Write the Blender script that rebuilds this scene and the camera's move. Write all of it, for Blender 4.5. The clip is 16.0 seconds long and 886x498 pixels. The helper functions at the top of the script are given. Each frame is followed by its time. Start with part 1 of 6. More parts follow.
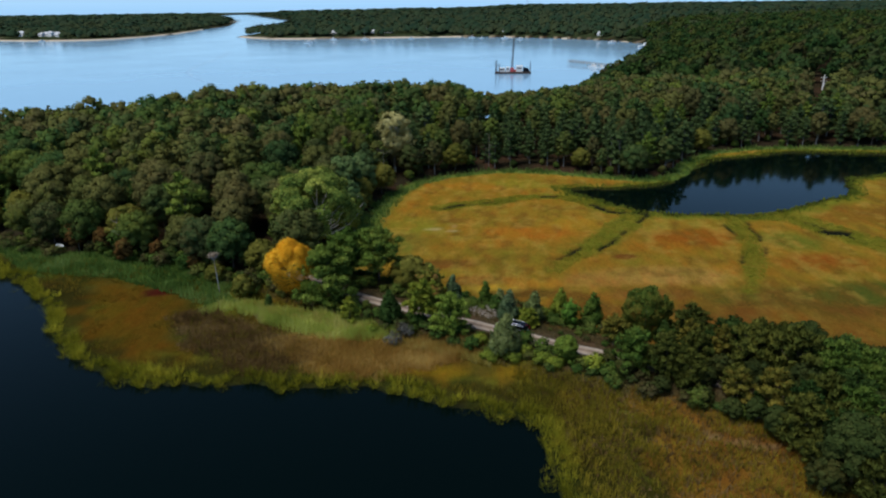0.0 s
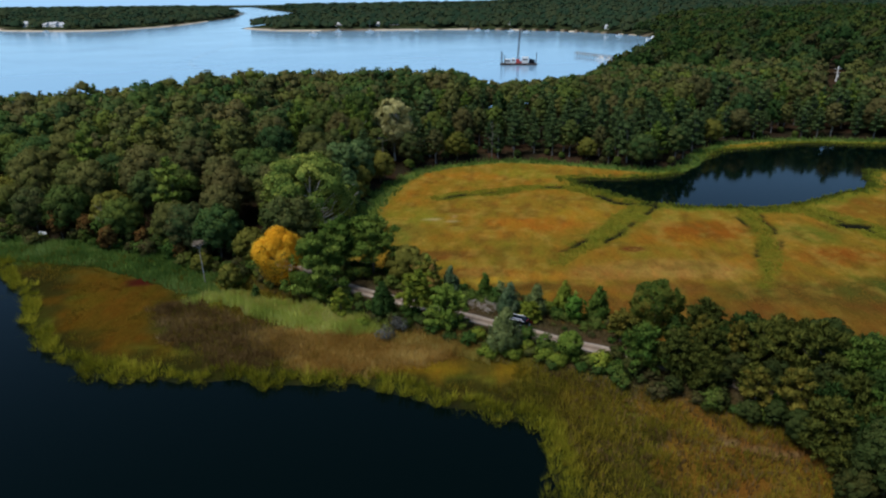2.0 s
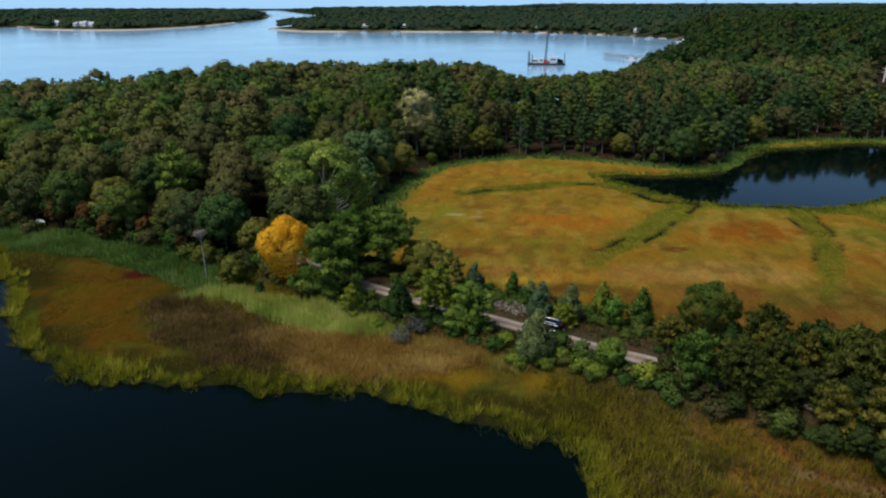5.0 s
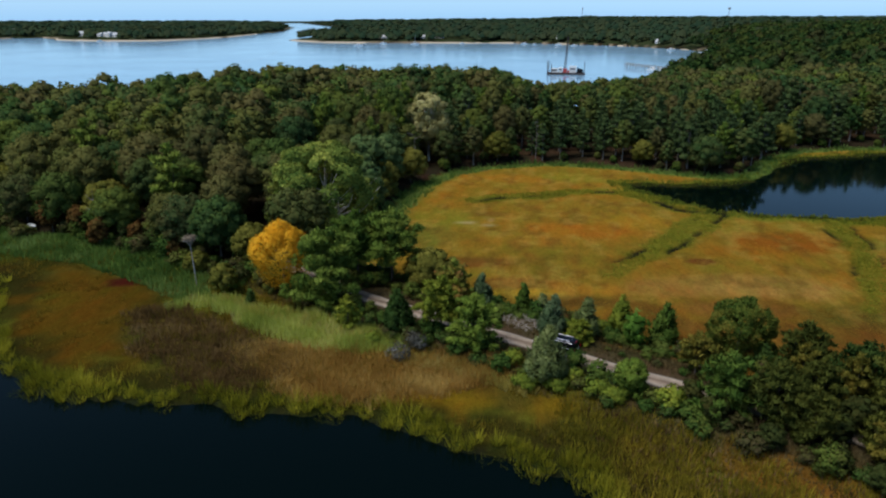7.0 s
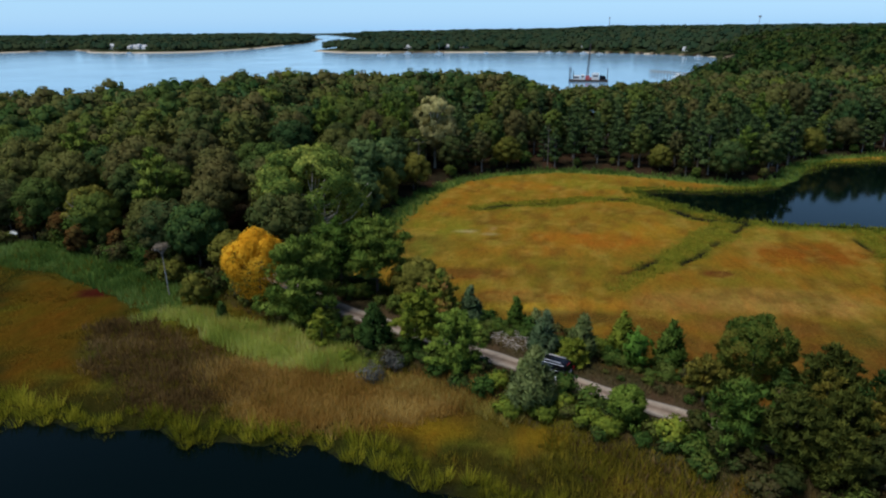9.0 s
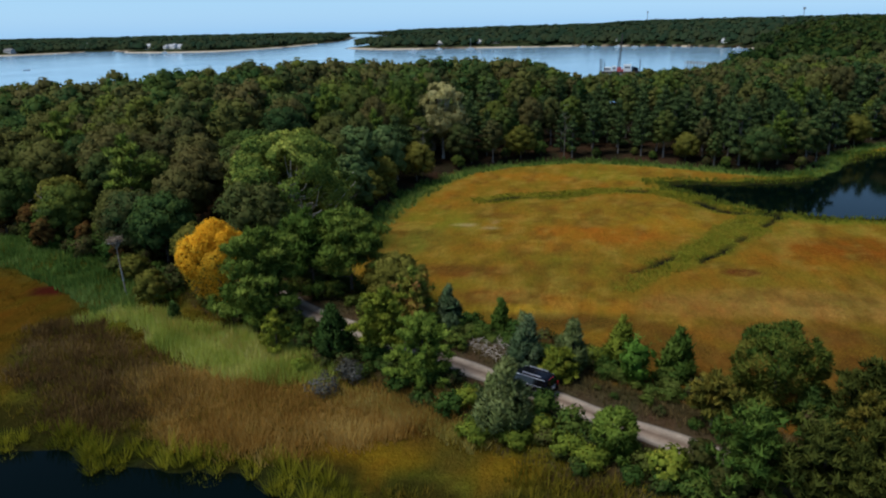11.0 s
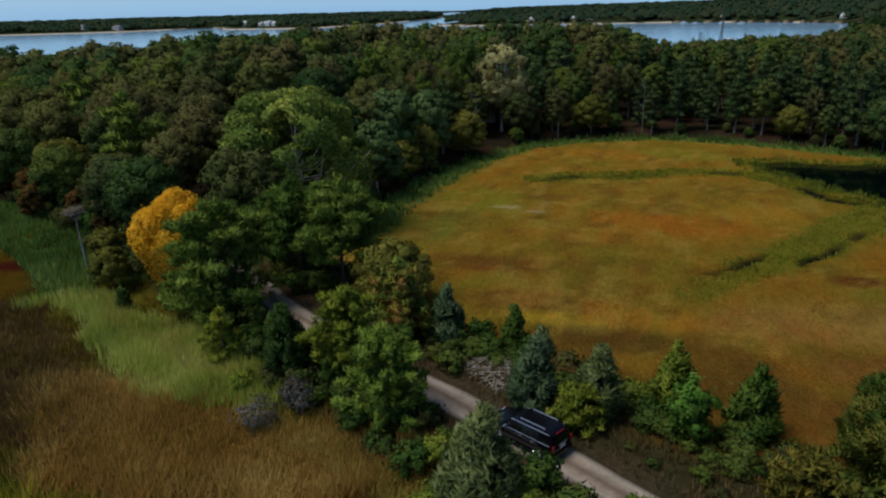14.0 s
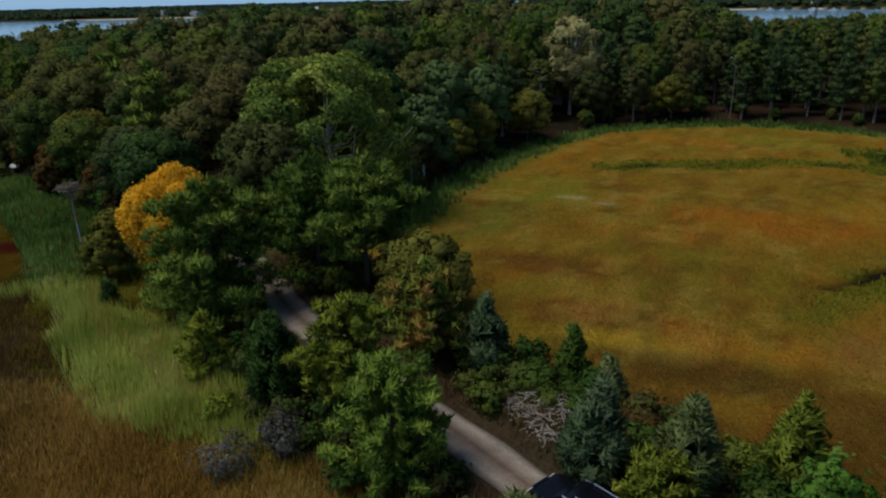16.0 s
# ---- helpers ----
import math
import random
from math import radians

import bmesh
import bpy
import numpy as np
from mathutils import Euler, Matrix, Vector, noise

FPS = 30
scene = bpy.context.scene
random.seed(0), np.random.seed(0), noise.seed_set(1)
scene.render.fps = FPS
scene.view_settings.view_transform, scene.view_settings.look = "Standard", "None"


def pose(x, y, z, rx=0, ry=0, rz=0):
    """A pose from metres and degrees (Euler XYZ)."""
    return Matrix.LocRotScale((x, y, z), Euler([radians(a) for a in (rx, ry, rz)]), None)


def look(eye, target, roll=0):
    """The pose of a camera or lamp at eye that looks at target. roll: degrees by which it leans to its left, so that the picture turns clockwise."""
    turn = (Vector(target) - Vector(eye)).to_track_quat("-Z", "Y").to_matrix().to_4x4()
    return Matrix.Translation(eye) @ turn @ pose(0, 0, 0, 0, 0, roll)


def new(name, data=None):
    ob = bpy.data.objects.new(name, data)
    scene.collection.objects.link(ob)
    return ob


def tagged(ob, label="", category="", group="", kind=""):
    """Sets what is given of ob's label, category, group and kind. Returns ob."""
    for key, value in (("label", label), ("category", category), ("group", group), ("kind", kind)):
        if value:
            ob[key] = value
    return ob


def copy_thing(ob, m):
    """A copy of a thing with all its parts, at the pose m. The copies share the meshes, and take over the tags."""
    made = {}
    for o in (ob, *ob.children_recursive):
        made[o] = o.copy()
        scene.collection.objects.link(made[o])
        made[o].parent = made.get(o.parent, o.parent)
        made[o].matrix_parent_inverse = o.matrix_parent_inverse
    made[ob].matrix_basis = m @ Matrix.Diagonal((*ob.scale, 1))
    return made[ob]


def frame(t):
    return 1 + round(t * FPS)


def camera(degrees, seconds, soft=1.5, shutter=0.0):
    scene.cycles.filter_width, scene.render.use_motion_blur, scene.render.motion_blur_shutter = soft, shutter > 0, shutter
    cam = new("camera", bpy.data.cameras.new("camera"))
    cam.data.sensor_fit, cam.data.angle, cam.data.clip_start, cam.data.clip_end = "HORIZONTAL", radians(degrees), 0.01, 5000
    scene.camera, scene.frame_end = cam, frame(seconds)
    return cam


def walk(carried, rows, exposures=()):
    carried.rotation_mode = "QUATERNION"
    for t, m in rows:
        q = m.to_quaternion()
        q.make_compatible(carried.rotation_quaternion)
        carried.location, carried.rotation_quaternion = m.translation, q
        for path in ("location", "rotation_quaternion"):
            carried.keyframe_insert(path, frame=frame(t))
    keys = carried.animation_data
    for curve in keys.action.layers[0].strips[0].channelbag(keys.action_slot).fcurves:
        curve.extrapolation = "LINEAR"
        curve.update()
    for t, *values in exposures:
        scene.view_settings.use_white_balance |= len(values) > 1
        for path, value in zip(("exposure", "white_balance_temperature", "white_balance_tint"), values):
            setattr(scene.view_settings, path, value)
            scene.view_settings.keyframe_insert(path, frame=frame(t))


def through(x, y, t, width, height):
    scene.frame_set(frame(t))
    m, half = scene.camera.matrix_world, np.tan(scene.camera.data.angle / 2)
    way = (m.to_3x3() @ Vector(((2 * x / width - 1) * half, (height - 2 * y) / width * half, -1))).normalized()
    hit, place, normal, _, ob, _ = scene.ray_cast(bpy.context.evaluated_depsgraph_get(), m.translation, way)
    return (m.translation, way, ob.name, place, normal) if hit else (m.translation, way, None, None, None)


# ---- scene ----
cam = camera(65.0, 16.0, soft=2.1)
PATH = [
    (0, (1.593, -2.695, 46.278), (1.522, -0.81, 45.614), -0.8),
    (0.5, (2.136, -1.286, 45.629), (2.065, 0.598, 44.962), -0.8),
    (1, (2.391, 0.092, 44.907), (2.319, 1.975, 44.237), -0.7),
    (1.5, (2.476, 1.622, 44.154), (2.4, 3.504, 43.479), -0.6),
    (2, (2.508, 2.962, 43.453), (2.423, 4.842, 42.775), -0.5),
    (2.5, (2.392, 4.458, 42.648), (2.297, 6.337, 41.969), -0.4),
    (3, (2.104, 5.945, 41.802), (2.001, 7.823, 41.121), -0.3),
    (3.5, (1.909, 7.462, 41.024), (1.795, 9.34, 40.345), -0.3),
    (4, (1.751, 8.997, 40.238), (1.626, 10.875, 39.562), -0.2),
    (6.5, (2.453, 17.405, 36.402), (2.266, 19.291, 35.762), 0.0),
    (7, (2.973, 19.125, 35.834), (2.771, 21.011, 35.202), -0.0),
    (7.5, (3.673, 20.855, 35.272), (3.453, 22.743, 34.649), -0.1),
    (8, (4.576, 22.63, 34.731), (4.336, 24.518, 34.117), -0.3),
    (8.5, (5.667, 24.459, 34.131), (5.407, 26.347, 33.525), -0.5),
    (9, (6.941, 26.64, 33.489), (6.662, 28.526, 32.885), -0.5),
    (11.5, (12.549, 39.622, 29.254), (12.135, 41.48, 28.64), -1.5),
    (12, (13.407, 42.498, 28.613), (12.955, 44.344, 27.988), -1.6),
    (12.5, (14.1, 45.392, 27.888), (13.608, 47.224, 27.254), -1.7),
    (13, (14.57, 48.289, 27.099), (14.037, 50.107, 26.459), -1.5),
    (13.5, (14.79, 51.203, 26.211), (14.216, 53.006, 25.565), -1.5),
    (14, (14.814, 54.099, 25.298), (14.197, 55.885, 24.645), -1.5),
    (14.5, (14.576, 56.973, 24.449), (13.916, 58.742, 23.788), -1.6),
    (15, (14.107, 59.672, 23.578), (13.405, 61.422, 22.912), -1.5),
    (15.5, (13.385, 62.415, 22.732), (12.641, 64.146, 22.06), -1.4),
    (16, (12.456, 65.149, 21.934), (11.671, 66.859, 21.257), -1.4),
]
walk(cam, [(t, look(eye, target, roll)) for t, eye, target, roll in PATH], [(0, -0.16), (9, -0.22), (12.5, -0.42), (16, -0.8)])


# ---- world and sun ----
def smooth(a):
    a = np.clip(a, 0, 1)
    return a * a * (3 - 2 * a)


def maths(t, op, a, b):
    n = t.nodes.new("ShaderNodeMath")
    n.operation = op
    for i, v in enumerate((a, b)):
        if isinstance(v, (int, float)):
            n.inputs[i].default_value = v
        else:
            t.links.new(v, n.inputs[i])
    return n.outputs[0]


SUN_ELEVATION, SUN_TURN = 62, -126      # degrees above the horizon, and clockwise from straight ahead
world = bpy.data.worlds.new("sky")
scene.world = world
world.use_nodes = True
wt = world.node_tree
sky = wt.nodes.new("ShaderNodeTexSky")
sky.sky_type, sky.sun_disc = "NISHITA", False
sky.sun_elevation, sky.sun_rotation = radians(SUN_ELEVATION), radians(SUN_TURN)
sky.air_density, sky.dust_density, sky.ozone_density = 1.0, 0.8, 3.0
cool = wt.nodes.new("ShaderNodeVectorMath")
cool.operation = "MULTIPLY"
cool.inputs[1].default_value = (0.78, 0.9, 1.0)     # thin high cloud takes the warmth out of the sky
wt.links.new(sky.outputs[0], cool.inputs[0])
# a veil of bright haze all round, thickest at the horizon
co, up = wt.nodes.new("ShaderNodeTexCoord"), wt.nodes.new("ShaderNodeSeparateXYZ")
wt.links.new(co.outputs["Generated"], up.inputs[0])
low_sky = maths(wt, "POWER", maths(wt, "SUBTRACT", 1.0, maths(wt, "ABSOLUTE", up.outputs["Z"], 0)), 5.0)
veil, whole = wt.nodes.new("ShaderNodeVectorMath"), wt.nodes.new("ShaderNodeVectorMath")
veil.operation, whole.operation = "SCALE", "ADD"
veil.inputs[0].default_value = (1.8, 4.6, 8.4)
wt.links.new(low_sky, veil.inputs["Scale"])
wt.links.new(cool.outputs[0], whole.inputs[0]), wt.links.new(veil.outputs[0], whole.inputs[1])
wt.links.new(whole.outputs[0], wt.nodes["Background"].inputs[0])
wt.nodes["Background"].inputs[1].default_value = 0.1

lamp = bpy.data.lights.new("sun", "SUN")
lamp.energy, lamp.angle, lamp.color = 3.7, radians(28), (1.0, 0.97, 0.9)
sun = new("sun", lamp)
a, e = radians(SUN_TURN), radians(SUN_ELEVATION)
sun.matrix_world = look((0, 0, 300), Vector((0, 0, 300)) - Vector((math.sin(a) * math.cos(e), math.cos(a) * math.cos(e), math.sin(e))))


# ---- materials ----
def material(name):
    m = bpy.data.materials.new(name)
    m.use_nodes = True
    t = m.node_tree
    return m, t, t.nodes["Principled BSDF"]


def node(t, kind, **inputs):
    n = t.nodes.new(kind)
    for k, v in inputs.items():
        n.inputs[k.replace("_", " ")].default_value = v
    return n


def ramp(t, fac, colours):
    n = t.nodes.new("ShaderNodeValToRGB")
    el = n.color_ramp.elements
    while len(el) < len(colours):
        el.new(0.5)
    for i, c in enumerate(colours):
        el[i].position = i / (len(colours) - 1)
        el[i].color = (*c, 1)
    t.links.new(fac, n.inputs[0])
    return n.outputs[0]


def noise_of(t, scale, detail=4, rough=0.55, vec=None):
    geo = t.nodes.new("ShaderNodeNewGeometry")
    n = node(t, "ShaderNodeTexNoise", Scale=scale, Detail=detail, Roughness=rough)
    t.links.new(vec or geo.outputs["Position"], n.inputs["Vector"])
    return n.outputs[0]


def plain(name, colours, scale=3.0, rough=0.7, metal=0.0, bump=0.0, bump_scale=20.0, coat=0.0):
    """A surface with two scales of variation between the given colours."""
    m, t, b = material(name)
    if len(colours) == 1:
        c = colours[0]
        colours = [tuple(v * 0.86 for v in c), tuple(min(1, v * 1.1) for v in c)]
    big, fine = noise_of(t, scale), noise_of(t, scale * 9, 3)
    mixed = maths(t, "ADD", maths(t, "MULTIPLY", big, 1.1), maths(t, "MULTIPLY", fine, 0.6))
    t.links.new(ramp(t, maths(t, "SUBTRACT", mixed, 0.35), colours), b.inputs["Base Color"])
    b.inputs["Roughness"].default_value, b.inputs["Metallic"].default_value = rough, metal
    b.inputs["Coat Weight"].default_value = coat
    if bump:
        n = node(t, "ShaderNodeBump", Strength=bump, Distance=0.03)
        t.links.new(noise_of(t, bump_scale), n.inputs["Height"])
        t.links.new(n.outputs[0], b.inputs["Normal"])
    return m


def leafy(name, colours, single=True, through=0.28, own=0.6):
    """Leaves or grass blades: the colour runs along the given ones, tree by tree and leaf by leaf; a part of the light shines through.
    single: the tree is an object of its own; otherwise the mesh's own values tell its trees apart."""
    m = bpy.data.materials.new(name)
    m.use_nodes = True
    t = m.node_tree
    t.nodes.clear()
    attr = t.nodes.new("ShaderNodeAttribute")
    attr.attribute_name = "tint"
    fac = attr.outputs["Fac"]
    if single:
        info = t.nodes.new("ShaderNodeObjectInfo")
        fac = maths(t, "ADD", maths(t, "MULTIPLY", info.outputs["Random"], own), maths(t, "MULTIPLY", fac, 1 - own))
    fac = maths(t, "ADD", fac, maths(t, "MULTIPLY", maths(t, "SUBTRACT", noise_of(t, 0.7, 3), 0.5), 0.35 if len(colours) < 5 else 0.1))
    col = ramp(t, fac, colours)
    dif, tra = t.nodes.new("ShaderNodeBsdfDiffuse"), t.nodes.new("ShaderNodeBsdfTranslucent")
    mix, out = t.nodes.new("ShaderNodeMixShader"), t.nodes.new("ShaderNodeOutputMaterial")
    mix.inputs[0].default_value = through
    t.links.new(col, dif.inputs[0]), t.links.new(col, tra.inputs[0])
    t.links.new(dif.outputs[0], mix.inputs[1]), t.links.new(tra.outputs[0], mix.inputs[2])
    t.links.new(mix.outputs[0], out.inputs[0])
    return m


GREENS = [(0.0236, 0.0647, 0.022), (0.0687, 0.113, 0.0275), (0.117, 0.127, 0.0358), (0.137, 0.137, 0.0413), (0.0491, 0.103, 0.033), (0.138, 0.171, 0.033), (0.114, 0.103, 0.0413),
          (0.05, 0.0882, 0.0264), (0.123, 0.127, 0.0413), (0.128, 0.11, 0.0413), (0.0374, 0.0843, 0.0297), (0.098, 0.122, 0.0358)]
M_OAK = leafy("oak_leaves", GREENS, own=0.93)
M_WOODS = leafy("woods_leaves", GREENS, single=False)
M_MAIN = leafy("mainland_leaves", [(0.0187, 0.0467, 0.0153), (0.0382, 0.0722, 0.0187), (0.068, 0.085, 0.0204), (0.034, 0.068, 0.0238), (0.0638, 0.0561, 0.0221)], single=False)
# distant haze is put into these leaf colours, slightly blue and lifted
M_FAR = leafy("far_leaves", [(0.0149, 0.0335, 0.0223), (0.026, 0.0484, 0.026), (0.0409, 0.0533, 0.026), (0.0211, 0.0409, 0.0273)], single=False, through=0.1)
M_BIGOAK = leafy("big_oak_leaves", [(0.05, 0.105, 0.024), (0.185, 0.25, 0.05), (0.42, 0.44, 0.09)], own=0.05)
M_PALEGREEN = leafy("pale_green_leaves", [(0.04725, 0.1, 0.036), (0.105, 0.17, 0.06), (0.1995, 0.26, 0.096)], own=0.2)
M_YELLOW = leafy("yellow_leaves", [(0.6, 0.28, 0.016), (0.82, 0.45, 0.03), (0.92, 0.61, 0.065)], own=0.05, through=0.35)
M_PALE = leafy("pale_tan_leaves", [(0.28, 0.26, 0.1), (0.42, 0.39, 0.16), (0.54, 0.5, 0.24)], own=0.1)
M_PINE = leafy("pine_needles", [(0.03726, 0.0862, 0.01917), (0.0931, 0.161, 0.02989), (0.1987, 0.253, 0.04792)], own=0.3)
M_PINE_MID = leafy("mid_green_pine_needles", [(0.06318, 0.124, 0.02438), (0.148, 0.221, 0.04063), (0.2808, 0.338, 0.06771)], own=0.2)
M_PINE_LIGHT = leafy("light_pine_needles", [(0.09, 0.135, 0.022), (0.21, 0.265, 0.036), (0.39, 0.385, 0.055)], own=0.3)
M_PINE_BRIGHT = leafy("bright_pine_needles", [(0.0875, 0.156, 0.02812), (0.188, 0.281, 0.04688), (0.35, 0.413, 0.07812)], own=0.2)
M_THIN = leafy("thin_yellow_needles", [(0.088, 0.0992, 0.02113), (0.192, 0.176, 0.0325), (0.336, 0.248, 0.04875)], own=0.1)
M_PINE_RED = leafy("rusty_pine_needles", [(0.09, 0.15, 0.03), (0.19, 0.25, 0.045), (0.3, 0.26, 0.05), (0.42, 0.16, 0.075)], own=0.05)
M_PINE_OLIVE = leafy("olive_pine_needles", [(0.032, 0.048, 0.012), (0.085, 0.102, 0.022), (0.19, 0.19, 0.036)], own=0.3)
M_DULLGREEN = leafy("dull_green_leaves", [(0.022, 0.04, 0.0125), (0.05, 0.072, 0.02), (0.095, 0.11, 0.03125)], own=0.3)
M_PINE_DARK = leafy("dark_pine_needles", [(0.016, 0.042, 0.0125), (0.038, 0.075, 0.01875), (0.08, 0.115, 0.0275)], own=0.35)
M_PINE_TIPPED = leafy("olive_tipped_pine_needles", [(0.028, 0.06, 0.014), (0.075, 0.125, 0.024), (0.17, 0.2, 0.036), (0.24, 0.17, 0.036)], own=0.02)
M_PINE_BACK = leafy("deep_green_pine_needles", [(0.032, 0.066, 0.028), (0.08, 0.13, 0.048), (0.15, 0.2, 0.07)], own=0.35)
M_DUSK = leafy("dark_olive_leaves", [(0.022, 0.036, 0.0125), (0.046, 0.06, 0.0175), (0.09, 0.08, 0.0225)], own=0.4)
M_OLIVE = leafy("olive_brown_leaves", [(0.075, 0.09, 0.018), (0.16, 0.16, 0.032), (0.26, 0.235, 0.05)], own=0.3)
M_CEDAR = leafy("cedar_needles", [(0.02888, 0.0688, 0.019), (0.05901, 0.112, 0.0285), (0.105, 0.156, 0.04038)], own=0.3)
M_BLUE = leafy("blue_green_needles", [(0.04725, 0.095, 0.04275), (0.0945, 0.155, 0.0741), (0.189, 0.245, 0.1283)], own=0.2)
M_GREYGREEN = leafy("grey_green_needles", [(0.08925, 0.135, 0.04275), (0.1785, 0.225, 0.08079), (0.315, 0.34, 0.152)], own=0.2)
M_BRIGHT = leafy("bright_green_leaves", [(0.05, 0.13, 0.01875), (0.1, 0.22, 0.03125), (0.16, 0.28, 0.05)], own=0.2)
M_SHRUB = leafy("shrub_leaves", [(0.025, 0.06, 0.015), (0.06, 0.115, 0.025), (0.12, 0.155, 0.03), (0.08, 0.062, 0.03), (0.05, 0.1, 0.0225), (0.15, 0.16, 0.0325)], own=0.7)
M_EDGE = leafy("edge_shrub_leaves", [(0.03, 0.07, 0.0175), (0.07, 0.12, 0.025), (0.13, 0.17, 0.0375), (0.09, 0.11, 0.0375)], own=0.55)
M_GREY = leafy("grey_twigs", [(0.055, 0.055, 0.045), (0.115, 0.115, 0.1), (0.2, 0.195, 0.1812)], own=0.2)
M_RUST = leafy("rust_red_leaves", [(0.075, 0.038, 0.015), (0.125, 0.066, 0.021), (0.11, 0.084, 0.026)], own=0.3)
M_BARK = plain("bark", [(0.05, 0.04, 0.03), (0.15, 0.125, 0.1)], 2.0, 0.9, bump=0.6, bump_scale=14)
M_DEADWOOD = plain("bleached_dead_wood", [(0.34, 0.29, 0.25), (0.58, 0.52, 0.47)], 2.0, 0.9)
M_BARK_GREY = plain("grey_bark", [(0.1, 0.092, 0.08), (0.22, 0.2, 0.18)], 2.0, 0.9)
M_BARK_PALE = plain("pale_bark", [(0.3, 0.28, 0.24), (0.55, 0.52, 0.46)], 2.0, 0.85, bump=0.4, bump_scale=14)


# ---- the lie of the land ----
CREEK = [(-300, 165), (-170, 148), (-120, 133), (-95, 122), (-85.8, 115.7), (-77, 108.3), (-67.3, 98.7), (-62.6, 91.5), (-54.1, 81.7),
         (-44.4, 76.9), (-34.5, 74.5), (-28.2, 75.5), (-21.2, 73.9), (-14.9, 75.3), (-10.5, 74.7), (-4.6, 72.3), (1.7, 69.9), (6.4, 68.3),
         (9.9, 66.6), (10, 61.9), (10.7, 57.2), (11.2, 54.6), (13, 46), (18, 35), (24, 10), (30, -160), (-330, -160)]
POND = [(27.7, 174.2), (34.1, 164.7), (41.4, 154.7), (49.9, 152.3), (66, 151.2), (77.3, 156.6), (87.2, 163.9), (96.6, 169.1), (103.8, 185),
        (117, 190), (150, 194), (155, 214), (131.6, 216.2), (104.5, 219.7), (90, 214), (75.8, 207.9), (64.6, 193.2), (54.3, 178.5), (41.6, 174.5)]
BAY = [(-2500, 330), (-400, 262), (-200, 232), (-150, 226), (-60, 258), (0, 272), (35, 292), (70, 380), (100, 450), (122, 510), (131, 543),
       (174, 706), (216, 793), (191, 896), (134, 984), (60, 1045), (-21, 1077), (-110, 1072), (-188, 1067), (-292, 1076), (-374, 1173),
       (-385, 1400), (-450, 1900), (-640, 2600), (-1000, 3600), (-1400, 4800), (-1650, 4800), (-1250, 3600), (-806, 2511), (-628, 1906),
       (-582, 1591), (-544, 1312), (-568, 1146), (-640, 1109), (-750, 1140), (-800, 1200), (-860, 1260), (-905, 1210), (-925, 1110), (-990, 1050),
       (-1150, 985), (-1700, 900), (-2500, 900)]
EDGE = [(-5000, 260), (-300, 180), (-170, 163), (-125, 148), (-97.8, 134.4), (-84, 124.5), (-73.8, 124), (-60.3, 119.8), (-51, 117.4), (-44, 112),
        (-36, 108), (-30, 113), (-22.5, 119), (-21, 127), (-21.6, 134), (-21.4, 149), (-18.5, 168), (-13, 181), (-5, 190), (8, 195.5), (20, 195.5),
        (34, 190.5), (44, 186.5), (50, 184), (57, 187), (63, 197), (70, 210), (79, 220.5), (98, 227), (115, 227), (134, 224), (165, 220), (185, 190),
        (195, 140), (190, 60), (220, -100), (400, -300), (5000, -600)]
ROAD = [(-37.5, 121), (-33, 115), (-27.3, 110), (-21.5, 105.6), (-15.7, 101.2), (-9.5, 97.7), (0.7, 92.3), (6, 89.4),
        (11, 86.6), (14.5, 84.6), (19.9, 81.8), (30, 76), (45, 68.5), (65, 60), (95, 50), (150, 42)]
DITCHES = [[(-4, 156.8), (1, 160.4), (8.3, 161.6), (13.8, 164.8), (21.2, 167.3), (25.7, 166.4), (30.5, 161.8), (34.2, 154), (41, 151)],
           [(41, 151), (37.5, 146), (33.6, 139.5), (29.3, 133), (24, 124.8), (20.6, 120.6), (17.2, 115.6)],
           [(60.5, 147.5), (59, 135), (56.5, 125), (52.5, 114.5), (49, 106)],
           [(66, 150), (73.9, 148.8), (75.9, 142.5), (78.2, 137.4), (80.5, 133), (82.1, 127.8), (88, 118), (97, 110)]]
# half width of each green band, how far its open cut lies off the middle line, and how far north the cut is open
BANDS = [(2.7, 0.3, 0), (3.8, 1.8, 121), (2.3, 2.2, 119), (4.6, 0.0, 0)]
